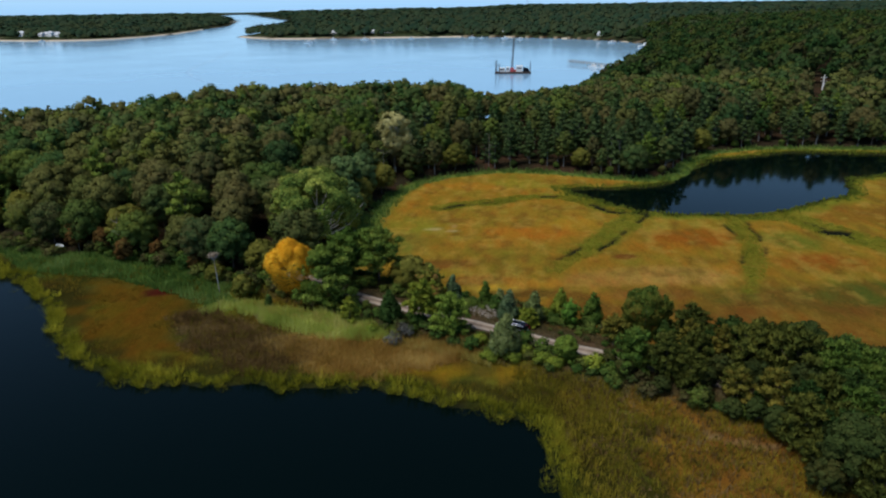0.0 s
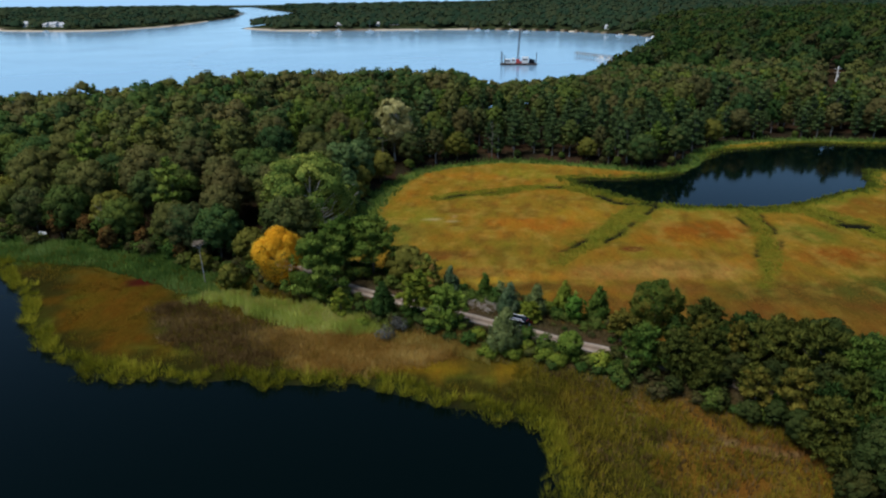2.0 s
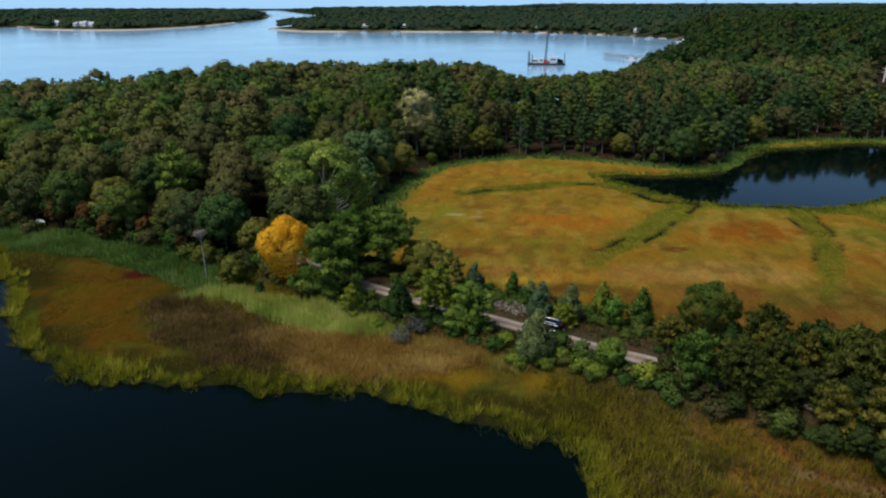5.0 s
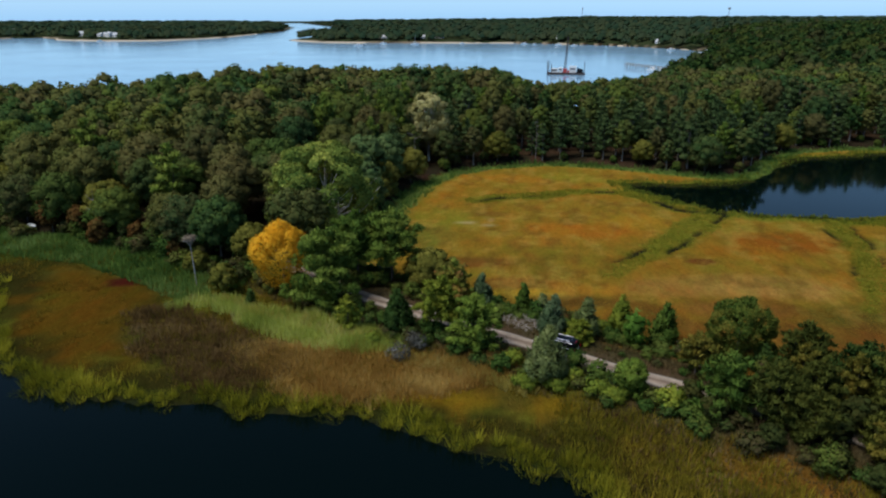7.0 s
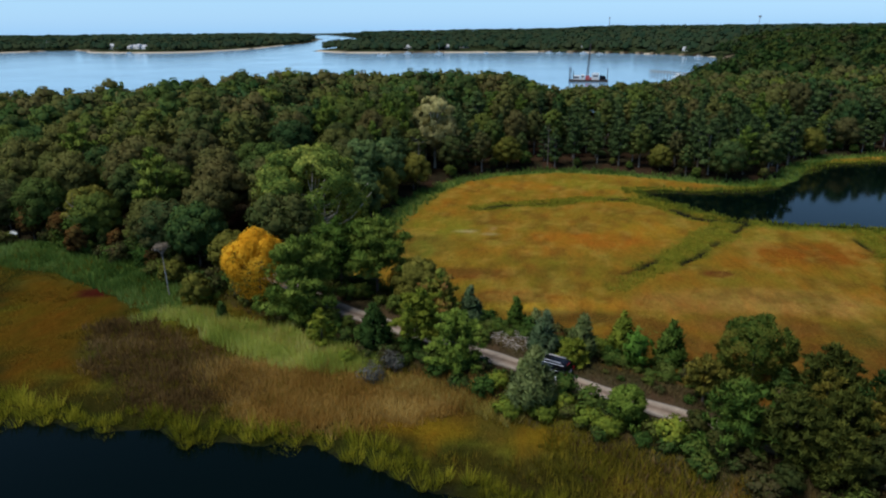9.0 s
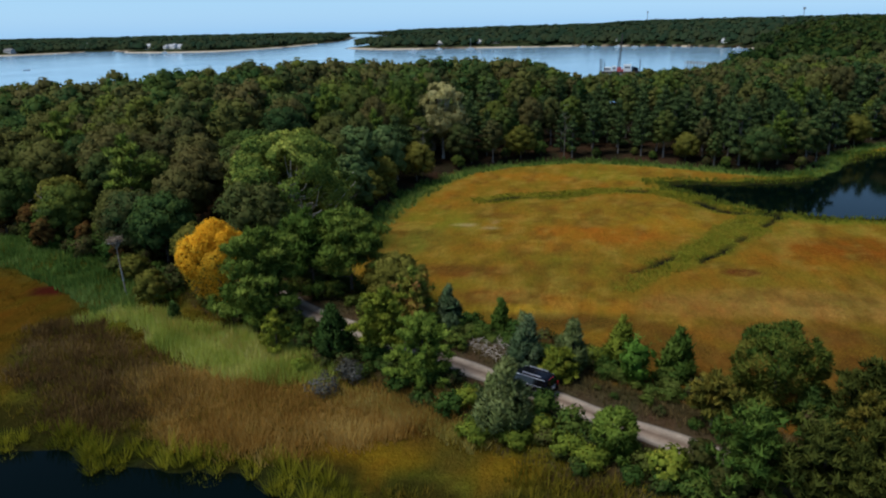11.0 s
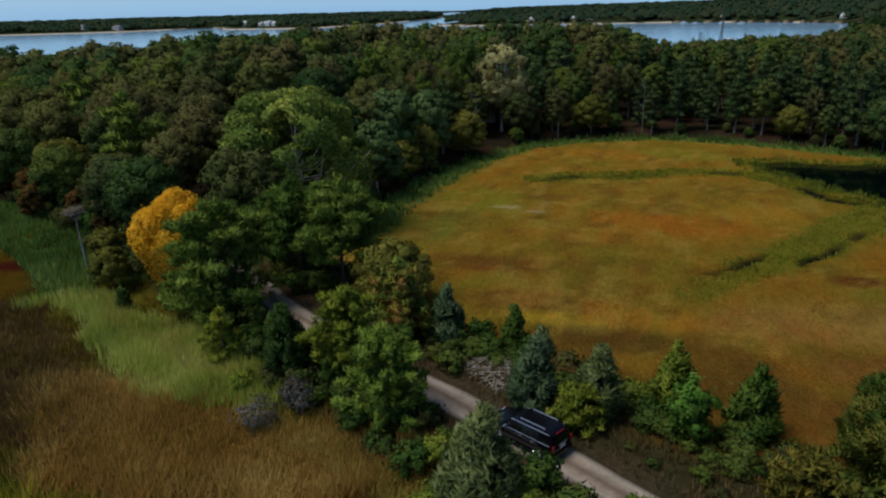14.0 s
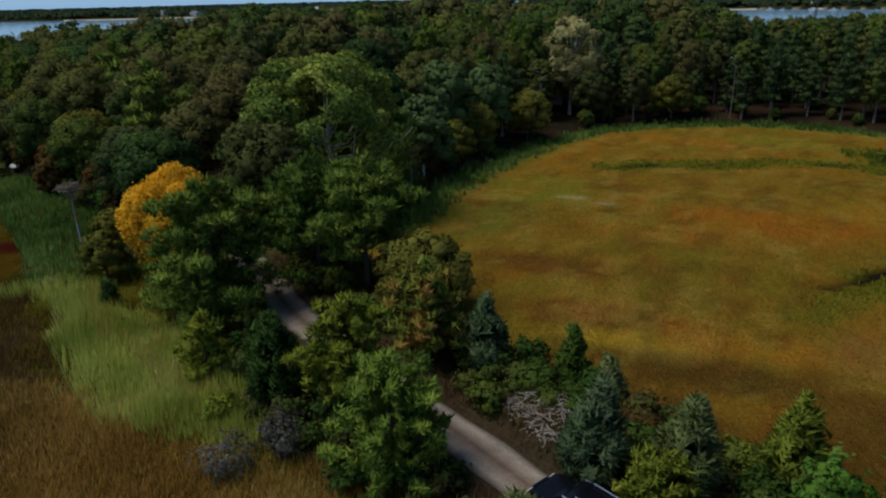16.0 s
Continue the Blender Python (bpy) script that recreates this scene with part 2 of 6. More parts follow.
# patches of the salt hay that differ in colour: middle, half axes, colour, strength
PATCHES = [(14, 137.5, 11, 5, (0.33, 0.125, 0.014), 0.75), (7, 131, 9, 4, (0.3, 0.15, 0.018), 0.6), (-2, 119, 7, 2.6, (0.15, 0.07, 0.014), 0.75),
           (-1, 118, 2.4, 1.0, (0.16, 0.06, 0.014), 0.55), (3, 110.5, 6, 2.4, (0.19, 0.08, 0.016), 0.75), (6.5, 107.2, 6, 1.6, (0.4, 0.25, 0.022), 0.75),
           (14, 109.5, 6, 2.5, (0.34, 0.17, 0.018), 0.7), (11, 104.8, 7, 2.2, (0.11, 0.065, 0.012), 0.8), (-3.5, 146.5, 5, 2.2, (0.17, 0.08, 0.016), 0.6),
           (-10, 143, 8, 7, (0.2, 0.165, 0.018), 0.7), (-13, 131, 6, 8, (0.16, 0.14, 0.02), 0.75), (24, 144, 8, 5, (0.32, 0.165, 0.016), 0.6),
           (3, 177, 11, 4.5, (0.3, 0.14, 0.015), 0.7), (-9.5, 186, 5, 2.2, (0.24, 0.19, 0.1), 0.6), (16, 180, 9, 5, (0.2, 0.165, 0.016), 0.7),
           (47, 134, 10, 6, (0.24, 0.085, 0.011), 0.8), (40, 128, 9, 4, (0.26, 0.11, 0.012), 0.6), (31.3, 122.8, 2.6, 1.5, (0.12, 0.04, 0.012), 0.85),
           (36, 113, 14, 5, (0.36, 0.2, 0.05), 0.6), (24, 110.5, 7, 3.5, (0.28, 0.14, 0.03), 0.6), (32, 104.5, 8, 3, (0.22, 0.085, 0.02), 0.7),
           (50, 117, 5, 4, (0.3, 0.14, 0.016), 0.5), (66, 132, 7, 6, (0.14, 0.13, 0.016), 0.8), (68, 119.5, 9, 5, (0.24, 0.09, 0.013), 0.85),
           (90, 150, 14, 8, (0.2, 0.1, 0.014), 0.8), (52, 103.5, 14, 5, (0.1, 0.095, 0.014), 0.8), (72, 104, 16, 7, (0.075, 0.085, 0.014), 0.85)]
SAND_PATH = [(26.5, 71.5), (27.2, 68.5), (28.4, 64.8), (31, 63.2), (35.3, 62.3), (38, 60.2), (41, 57)]
ZONES = {
    "reed": [(-38.5, 98.9), (-34.8, 100.3), (-27.6, 98.5), (-19.4, 95.2), (-13.3, 91.6), (-10.1, 88.9), (-12.4, 88.3), (-16.2, 88.9), (-23.1, 90.2), (-28.8, 93)],
    "brown": [(-45.4, 94.6), (-39.7, 97), (-32, 93.2), (-24.6, 87.2), (-19.9, 82), (-24.2, 79.7), (-30.9, 80.4), (-37.8, 85.2)],
    "tan": [(-24.6, 87.2), (-12.4, 86.8), (-3.7, 85.8), (1.9, 84.2), (-1.5, 82), (-8.3, 79.6), (-11.7, 77.6), (-20, 79.4)],
    "olive": [(-9, 79), (-4, 82), (1.7, 81), (8, 78), (5.5, 75.8), (-1.6, 75.2)],
    "amber": [(-66, 110.5), (-50, 108), (-43, 96.5), (-42, 90), (-37, 82.5), (-44, 82), (-53, 89), (-62, 98)],
    "sedge": [(-93, 127.5), (-77.6, 121.5), (-59.6, 118.4), (-45, 110.5), (-36.5, 100), (-40, 99), (-47, 104.5), (-62, 112.3), (-80, 115)],
    "redspot": [(-53.2, 105.6), (-50.5, 106.6), (-48, 107.2), (-47.4, 106), (-49.5, 104.6), (-52.4, 103.9)]}


def inside(x, y, poly):
    hit = np.zeros(x.shape, bool)
    for (x0, y0), (x1, y1) in zip(poly, poly[1:] + poly[:1]):
        if y0 != y1:
            hit ^= ((y0 > y) != (y1 > y)) & (x < (x1 - x0) * (y - y0) / (y1 - y0) + x0)
    return hit


def along(x, y, line, closed=False):
    """The distance to a line of points."""
    best = np.full(x.shape, 1e9)
    for (x0, y0), (x1, y1) in zip(line, line[1:] + (line[:1] if closed else [])):
        dx, dy = x1 - x0, y1 - y0
        u = np.clip(((x - x0) * dx + (y - y0) * dy) / (dx * dx + dy * dy), 0, 1)
        best = np.minimum(best, np.hypot(x - x0 - u * dx, y - y0 - u * dy))
    return best


def grain(x, y, size, seed=0):
    """Smooth value noise, 0 to 1, with features of that size in metres."""
    u, v = x / size + 37.1 * seed, y / size - 11.7 * seed
    i, j = np.floor(u), np.floor(v)
    fu, fv = smooth(u - i), smooth(v - j)

    def corner(a, b):
        h = np.sin(a * 127.1 + b * 311.7 + seed * 74.7) * 43758.5453
        return h - np.floor(h)
    return (corner(i, j) * (1 - fu) + corner(i + 1, j) * fu) * (1 - fv) + (corner(i, j + 1) * (1 - fu) + corner(i + 1, j + 1) * fu) * fv


FOREST = EDGE + [(5000, 5600), (-5000, 5600)]


def signed(x, y, poly):
    """Metres from a shore, more than nought on land."""
    d = along(x, y, poly, True)
    return np.where(inside(x, y, poly), -d, d)


def open_ditch(x, y):
    """1 in the open cut of the marsh ditches, 0 beside them."""
    out = np.zeros(x.shape)
    near = (x > -10) & (x < 105) & (y > 100) & (y < 172)
    if near.any():
        p, q = x[near], y[near]
        wob, torn = (grain(p, q, 4, 44) - 0.5) * 1.4, smooth((grain(p, q, 4, 45) - 0.27) * 4)
        best = np.zeros(p.shape)
        for line, (wide, off, north) in zip(DITCHES, BANDS):
            d = np.abs(along(p, q, line) + wob * 0.5 - off)
            best = np.maximum(best, smooth(((0.6 if wide == 2.3 else 1.1 if wide < 2.8 else 0.85) - d) / 0.5) * torn * (q > north))
        pool = np.hypot((p - 78.2) * 0.55, q - 137.4) + wob * 0.5
        best = np.maximum(best, smooth((2.2 - pool) / 0.6))
        out[near] = best
    return out


def lie(x, y):
    """Height of the ground, metres inland from the nearest shore, metres into the woods, metres from the road."""
    x, y = np.asarray(x, float), np.asarray(y, float)
    jag = (grain(x, y, 3.2, 1) - 0.5) * 2.2 + (grain(x, y, 1.4, 5) - 0.5) * 1.0
    creek, pond = signed(x, y, CREEK) + jag, signed(x, y, POND) + jag * 0.7
    bay = signed(x, y, BAY)
    shore = np.minimum(np.minimum(creek, pond), bay)
    wood = np.where(inside(x, y, FOREST), 1, -1) * along(x, y, EDGE)
    road = along(x, y, ROAD)
    z = 0.42 + 0.12 * grain(x, y, 5, 2)
    bank = 0.85 * smooth((8.5 - road) / 5.0) * smooth((x + 45) / 12)
    hill = (5.5 - 2.0 * smooth((-70 - x) / 50)) * smooth(wood / 50) * smooth(bay / np.where(y < 600, 20, 45)) + 0.6 * smooth(wood / 4)
    hill = hill + 9 * smooth((x - 60) / 220) * smooth((y - 215) / 160) * smooth(bay / 70)
    hill = hill + (3 + 5 * grain(x, y, 420, 3)) * (1 - 0.6 * smooth((-380 - x) / 150)) * smooth(bay / 260) * smooth((y - 650) / 300)
    hill = hill + (8 - 6 * smooth((-0.25 * y - x) / 200)) * smooth((y - 1600) / 1800) * smooth(bay / 260)
    z = z + np.maximum(bank, hill * (wood > 0)) + 0.5 * (wood > 0) * smooth(wood / 6) * grain(x, y, 9, 4)
    z = z - 0.4 * open_ditch(x, y)
    z = np.where(shore < 1.1, np.minimum(z, 0.42 * shore / 1.1), z)
    z = np.where(shore < 0, np.maximum(shore * 0.5, -1.6), z)
    return z, shore, wood, road


def ground_z(x, y):
    return float(lie(np.array([x]), np.array([y]))[0][0])


def sheet_mesh(name, verts, faces, mat, attrs=None, flat=True):
    """A mesh from arrays: n x 3 corners and m x 3 or m x 4 faces; attrs: a value or colour for each corner."""
    me = bpy.data.meshes.new(name)
    verts, faces = np.asarray(verts, np.float32), np.asarray(faces, np.int32)
    k = faces.shape[1]
    me.vertices.add(len(verts)), me.loops.add(faces.size), me.polygons.add(len(faces))
    me.vertices.foreach_set("co", verts.ravel())
    me.loops.foreach_set("vertex_index", faces.ravel())
    me.polygons.foreach_set("loop_start", np.arange(0, faces.size, k, dtype=np.int32))
    me.polygons.foreach_set("use_smooth", np.full(len(faces), not flat))
    for key, val in (attrs or {}).items():
        val = np.asarray(val, np.float32)
        if val.ndim == 1:
            me.attributes.new(key, "FLOAT", "POINT").data.foreach_set("value", val)
        elif key == "custom_normal":
            me.attributes.new(key, "FLOAT_VECTOR", "POINT").data.foreach_set("vector", val.ravel())
        else:
            me.attributes.new(key, "FLOAT_COLOR", "POINT").data.foreach_set("color", np.c_[val, np.ones(len(val))].ravel().astype(np.float32))
    me.materials.append(mat)
    me.update(calc_edges=True)
    return me


def spread(lo, hi, step, low_end, high_end, growth=1.13, low_fine=1e9, high_fine=-1e9):
    """Grid lines: even from lo to hi, then wider and wider, but no wider than 15 m as far as low_fine and high_fine."""
    mid = list(np.arange(lo, hi + step / 2, step))
    a, s = [], step
    while (a[-1] if a else mid[0]) > low_end:
        s = min(s * growth, 15) if (a[-1] if a else mid[0]) > low_fine else s * growth
        a.append((a[-1] if a else mid[0]) - s)
    b, s = [], step
    while (b[-1] if b else mid[-1]) < high_end:
        s = min(s * growth, 15) if (b[-1] if b else mid[-1]) < high_fine else s * growth
        b.append((b[-1] if b else mid[-1]) + s)
    return np.array(a[::-1] + mid + b)


def ragged(x, y):
    return (grain(x, y, 6, 7) - 0.5) * 5 + (grain(x, y, 2, 8) - 0.5) * 2


def band_half(wide, y):
    """Half width of a green band; the first two narrow towards the causeway."""
    return wide * np.maximum(0.45 + 0.55 * smooth((y - 110) / 26), 0.9 * (wide == 2.3))


def cover(x, y, shore, wood, road):
    """Colour of what grows on or covers the ground, with some shade put into it."""
    wob = ragged(x, y)
    patch, fine = grain(x, y, 16, 9), grain(x, y, 4.5, 10)

    def lay(col, c, w):
        w = np.clip(w, 0, 1)[:, None]
        return col * (1 - w) + np.array(c) * w
    # salt hay fields: gold, with rust, tan and yellow-green patches
    mott, tiny = grain(x, y * 0.5, 2.6, 23), grain(x, y * 0.55, 1.3, 20)
    col = np.tile(np.array([(0.24, 0.145, 0.017)]), (len(x), 1))
    col = lay(col, (0.29, 0.125, 0.013), smooth((grain(x, y * 0.6, 11, 9) * 0.6 + fine * 0.4 - 0.5) * 4) * 0.4)
    col = lay(col, (0.19, 0.15, 0.017), smooth((0.46 - grain(x, y * 0.6, 9, 15) * 0.65 - grain(x, y * 0.5, 3.0, 19) * 0.35) * 5) * 0.5)
    for px, py, rx, ry, c, w in PATCHES:
        d = np.hypot((x - px) / rx, (y - py) / ry) + wob * 0.055 + (mott - 0.5) * 0.22
        col = lay(col, np.array(c) * 1.05, smooth((1.3 - d) / 0.8) * min(1.0, w * 1.25))
    col = lay(col, (0.14, 0.075, 0.014), smooth((mott * 0.55 + tiny * 0.45 - 0.54) * 7) * 0.5)
    col = lay(col, (0.38, 0.25, 0.045), smooth((grain(x, y * 0.45, 2.0, 16) * 0.6 + grain(x, y, 1.2, 55) * 0.4 - 0.56) * 7) * 0.4)
    col = lay(col, (0.13, 0.06, 0.013), smooth((107.5 - y + wob * 2.2) / 7) * (0.45 + 0.5 * fine))
    bleached = np.minimum(along(x, y, [(-7.5, 140.2), (-4, 140), (-1.0, 139.2)]), along(x, y, [(-1.8, 144.2), (-1.0, 139.2)]) + 0.4)
    col = lay(col, (0.4, 0.3, 0.13), smooth((0.9 - bleached + wob * 0.25) / 1.2) * smooth((grain(x, y, 1.6, 41) - 0.15) * 4) * 0.85)
    col = lay(col, (0.15, 0.155, 0.016), smooth((6.5 - shore + wob) / 3.5) * (y > 140) * (wood < 0) * 0.9)
    for line, (wide, off, north) in zip(DITCHES, BANDS):
        d = along(x, y, line) + wob * 0.22
        col = lay(col, (0.15, 0.145, 0.015), smooth((band_half(wide, y) + 0.6 - d + (tiny - 0.5) * 2) / 2.4) * np.maximum(0.35 + 0.55 * smooth((y - 108) / 18), 0.8 * (wide == 2.3)))
    # ditch mud, with the shade inside the cut put into its dark colour
    col = lay(col, (0.012, 0.013, 0.008), open_ditch(x, y))
    near = (y - 92) * 0.87 + (x - 0.7) * 0.5 < 3
    col = np.where((near & (x < 22 + wob))[:, None], np.array((0.055, 0.05, 0.009)) * (0.6 + 0.8 * fine[:, None]), col)
    bank_w = (near & (x < 22 + wob)) * 1.0
    col = lay(col, (0.1, 0.055, 0.01), bank_w * smooth((grain(x, y, 9, 24) * 0.7 + fine * 0.3 - 0.5) * 6) * 0.8)
    col = lay(col, (0.11, 0.11, 0.013), bank_w * smooth((grain(x, y, 6, 25) - 0.58) * 6) * 0.8)
    # painted shadow: a dark olive belt behind the cordgrass ring
    strip = smooth((shore - 1.8 + wob * 0.3) / 1.2) * smooth((6.8 - shore + wob * 0.5) / 2.0) * bank_w
    col = lay(col, (0.03, 0.026, 0.006), strip * 0.8)
    for key, c in (("amber", (0.105, 0.054, 0.006)), ("brown", (0.12, 0.078, 0.024)), ("tan", (0.28, 0.165, 0.042)), ("olive", (0.2, 0.12, 0.009)),
                   ("sedge", (0.05, 0.1, 0.02)), ("reed", (0.24, 0.28, 0.05)), ("redspot", (0.06, 0.012, 0.007))):
        d = signed(x, y, ZONES[key]) + wob * (0.25 if key == "redspot" else 1.3) + (0 if key == "redspot" else (grain(x, y, 2.4, 57) - 0.5) * 3.0)
        col = lay(col, c, smooth(((2.6 if key == "amber" else 1.2) - d) / (1.6 if key == "redspot" else 4.5)) * (0.75 + 0.25 * fine if key != "redspot" else 1.0))
    col = lay(col, (0.4, 0.32, 0.2), smooth((1.0 - along(x, y, SAND_PATH) + wob * 0.3) / 1.0) * smooth((grain(x, y, 3.5, 46) - 0.45) * 4) * 0.38)
    col = lay(col, (0.06, 0.05, 0.022), smooth((7.5 - road + wob * 0.5) / 2.5) * smooth((x + 30) / 8))
    col = lay(col, (0.085, 0.06, 0.036), smooth((4.0 - road + wob * 0.3) / 2.0) * smooth((x + 30) / 8) * 0.7)
    col = lay(col, (0.026, 0.03, 0.006), smooth((3.2 - shore + wob * 0.3) / 1.6) * (wood < 0))
    col = lay(col, (0.11, 0.16, 0.03), smooth((4.5 + wood + wob * 0.3) / 2.5) * (y > 110) * (wood < 1))
    # woodland floor and reddish litter, darkened for the deep shade below the crowns
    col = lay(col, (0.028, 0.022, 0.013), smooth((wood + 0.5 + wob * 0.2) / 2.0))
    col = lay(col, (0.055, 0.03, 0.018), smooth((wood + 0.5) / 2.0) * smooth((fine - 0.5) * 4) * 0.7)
    col = lay(col, (0.25, 0.2, 0.14), smooth((4.5 - shore) / 3) * (y > 600))
    col = lay(col, (0.03, 0.04, 0.018), smooth((shore - 5) / 4) * (y > 600))
    col = lay(col, (0.012, 0.016, 0.012), smooth((0.3 - shore) / 0.5))
    return col


gx, gy = spread(-112, 124, 0.9, -5200, 5200, 1.15, -1000, 260), spread(48, 230, 0.9, -2600, 5400, 1.15, 1e9, 1320)
X, Y = (g.ravel() for g in np.meshgrid(gx, gy))
gz, shore, wood, road_d = lie(X, Y)
n, k = len(gx), len(gy)
idx = np.arange(n * k).reshape(k, n)
quads = np.stack([idx[:-1, :-1], idx[:-1, 1:], idx[1:, 1:], idx[1:, :-1]], -1).reshape(-1, 4)
M_GROUND, t, b = material("ground_cover")
att = t.nodes.new("ShaderNodeAttribute")
att.attribute_name = "cover"
gp, lay_ = t.nodes.new("ShaderNodeNewGeometry"), t.nodes.new("ShaderNodeMapping")
lay_.inputs["Scale"].default_value = (1.2, 0.5, 1.0)
lay_.inputs["Rotation"].default_value = (0, 0, radians(12))
streak = node(t, "ShaderNodeTexNoise", Scale=0.9, Detail=6, Roughness=0.7)
t.links.new(gp.outputs["Position"], lay_.inputs[0]), t.links.new(lay_.outputs[0], streak.inputs["Vector"])
tone = maths(t, "ADD", maths(t, "MULTIPLY", noise_of(t, 0.35, 5, 0.65, lay_.outputs[0]), 0.6), maths(t, "MULTIPLY", noise_of(t, 5.0, 5, 0.75), 1.7))
tone = maths(t, "ADD", tone, maths(t, "MULTIPLY", streak.outputs[0], 0.25))
tone = maths(t, "ADD", tone, maths(t, "MULTIPLY", noise_of(t, 1.6, 4, 0.7, lay_.outputs[0]), 0.9))
tone = maths(t, "MAXIMUM", maths(t, "SUBTRACT", tone, 0.62), 0.2)
mul = t.nodes.new("ShaderNodeVectorMath")
mul.operation = "SCALE"
t.links.new(att.outputs["Color"], mul.inputs[0])
t.links.new(tone, mul.inputs["Scale"])
hue = ramp(t, maths(t, "ADD", maths(t, "MULTIPLY", noise_of(t, 0.28, 6, 0.7, lay_.outputs[0]), 2.6), -0.8), [(0.84, 1.03, 0.9), (1.0, 1.0, 1.0), (1.14, 0.9, 0.9)])
tinge = t.nodes.new("ShaderNodeVectorMath")
tinge.operation = "MULTIPLY"
t.links.new(mul.outputs[0], tinge.inputs[0]), t.links.new(hue, tinge.inputs[1])
t.links.new(tinge.outputs[0], b.inputs["Base Color"])
b.inputs["Roughness"].default_value = 0.95
b.inputs["Specular IOR Level"].default_value = 0.0
bm_ = node(t, "ShaderNodeBump", Strength=1.0, Distance=0.5)
t.links.new(noise_of(t, 3.2, 5, 0.7), bm_.inputs["Height"])
t.links.new(bm_.outputs[0], b.inputs["Normal"])
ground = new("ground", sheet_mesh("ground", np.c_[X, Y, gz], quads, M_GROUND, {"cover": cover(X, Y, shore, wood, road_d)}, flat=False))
tagged(ground, "salt marsh and woodland ground in gold and brown", "ground", kind="structure")

M_WATER, t, b = material("water")
b.inputs["Base Color"].default_value = (0.0008, 0.0024, 0.003, 1)
b.inputs["Specular IOR Level"].default_value = 0.1
b.inputs["Roughness"].default_value, b.inputs["IOR"].default_value = 0.07, 1.333
geo = t.nodes.new("ShaderNodeNewGeometry")
stretch = t.nodes.new("ShaderNodeMapping")
stretch.inputs["Scale"].default_value = (0.5, 1.0, 1.0)
wn = node(t, "ShaderNodeTexNoise", Scale=0.6, Detail=5, Roughness=0.6)
t.links.new(geo.outputs["Position"], stretch.inputs[0]), t.links.new(stretch.outputs[0], wn.inputs["Vector"])
wb = node(t, "ShaderNodeBump", Strength=0.02, Distance=0.25)
t.links.new(wn.outputs[0], wb.inputs["Height"]), t.links.new(wb.outputs[0], b.inputs["Normal"])
# slicks and wind lanes
sep = t.nodes.new("ShaderNodeSeparateXYZ")
t.links.new(geo.outputs["Position"], sep.inputs[0])
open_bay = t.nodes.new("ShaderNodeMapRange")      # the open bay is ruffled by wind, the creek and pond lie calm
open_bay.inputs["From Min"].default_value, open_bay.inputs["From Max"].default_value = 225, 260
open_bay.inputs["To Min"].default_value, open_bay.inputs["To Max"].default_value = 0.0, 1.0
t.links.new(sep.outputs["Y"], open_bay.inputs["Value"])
t.links.new(maths(t, "ADD", maths(t, "MULTIPLY", noise_of(t, 0.012, 4), 0.12), maths(t, "MULTIPLY", open_bay.outputs[0], 0.07)), b.inputs["Roughness"])
t.links.new(maths(t, "ADD", maths(t, "MULTIPLY", open_bay.outputs[0], 0.38), 0.12), b.inputs["Specular IOR Level"])
t.links.new(ramp(t, open_bay.outputs[0], [(0.0005, 0.003, 0.0024), (0.24, 0.41, 0.57)]), b.inputs["Base Color"])     # bright sky reflection put into the bay's base colour
wx, wy = spread(-400, 400, 100, -5200, 5200, 1.6), spread(-200, 600, 100, -2600, 5400, 1.6)
WX, WY = (g.ravel() for g in np.meshgrid(wx, wy))
ii = np.arange(len(wx) * len(wy)).reshape(len(wy), len(wx))
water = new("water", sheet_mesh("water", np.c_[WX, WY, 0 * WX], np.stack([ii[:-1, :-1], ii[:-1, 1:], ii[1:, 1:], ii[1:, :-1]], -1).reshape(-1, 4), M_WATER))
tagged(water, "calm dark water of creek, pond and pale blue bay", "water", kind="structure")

# the old wake of a boat, a paler smooth streak on the bay
M_WAKE, t, b = material("wake_slick")
# the slick's brighter sky reflection is put into its base colour
b.inputs["Base Color"].default_value = (0.5, 0.66, 0.8, 1)
b.inputs["Roughness"].default_value = 0.12
t.links.new(maths(t, "MULTIPLY", noise_of(t, 0.05, 4), 0.75), b.inputs["Alpha"])


# the sandy track
M_ROAD, t, b = material("sandy_track")
att = t.nodes.new("ShaderNodeAttribute")
att.attribute_name = "across"
rut = ramp(t, att.outputs["Fac"], [(0.13, 0.1, 0.072), (0.47, 0.39, 0.31), (0.38, 0.29, 0.215), (0.2, 0.135, 0.095), (0.38, 0.29, 0.215), (0.47, 0.39, 0.31), (0.13, 0.1, 0.072)])
mul = t.nodes.new("ShaderNodeVectorMath")
mul.operation = "SCALE"
t.links.new(rut, mul.inputs[0])
t.links.new(maths(t, "ADD", maths(t, "MULTIPLY", noise_of(t, 0.9, 5, 0.7), 0.9), maths(t, "MULTIPLY", noise_of(t, 9, 3), 0.5)), mul.inputs["Scale"])
t.links.new(mul.outputs[0], b.inputs["Base Color"])
b.inputs["Roughness"].default_value = 0.95
rb = node(t, "ShaderNodeBump", Strength=0.5, Distance=0.05)
t.links.new(noise_of(t, 7, 5), rb.inputs["Height"]), t.links.new(rb.outputs[0], b.inputs["Normal"])


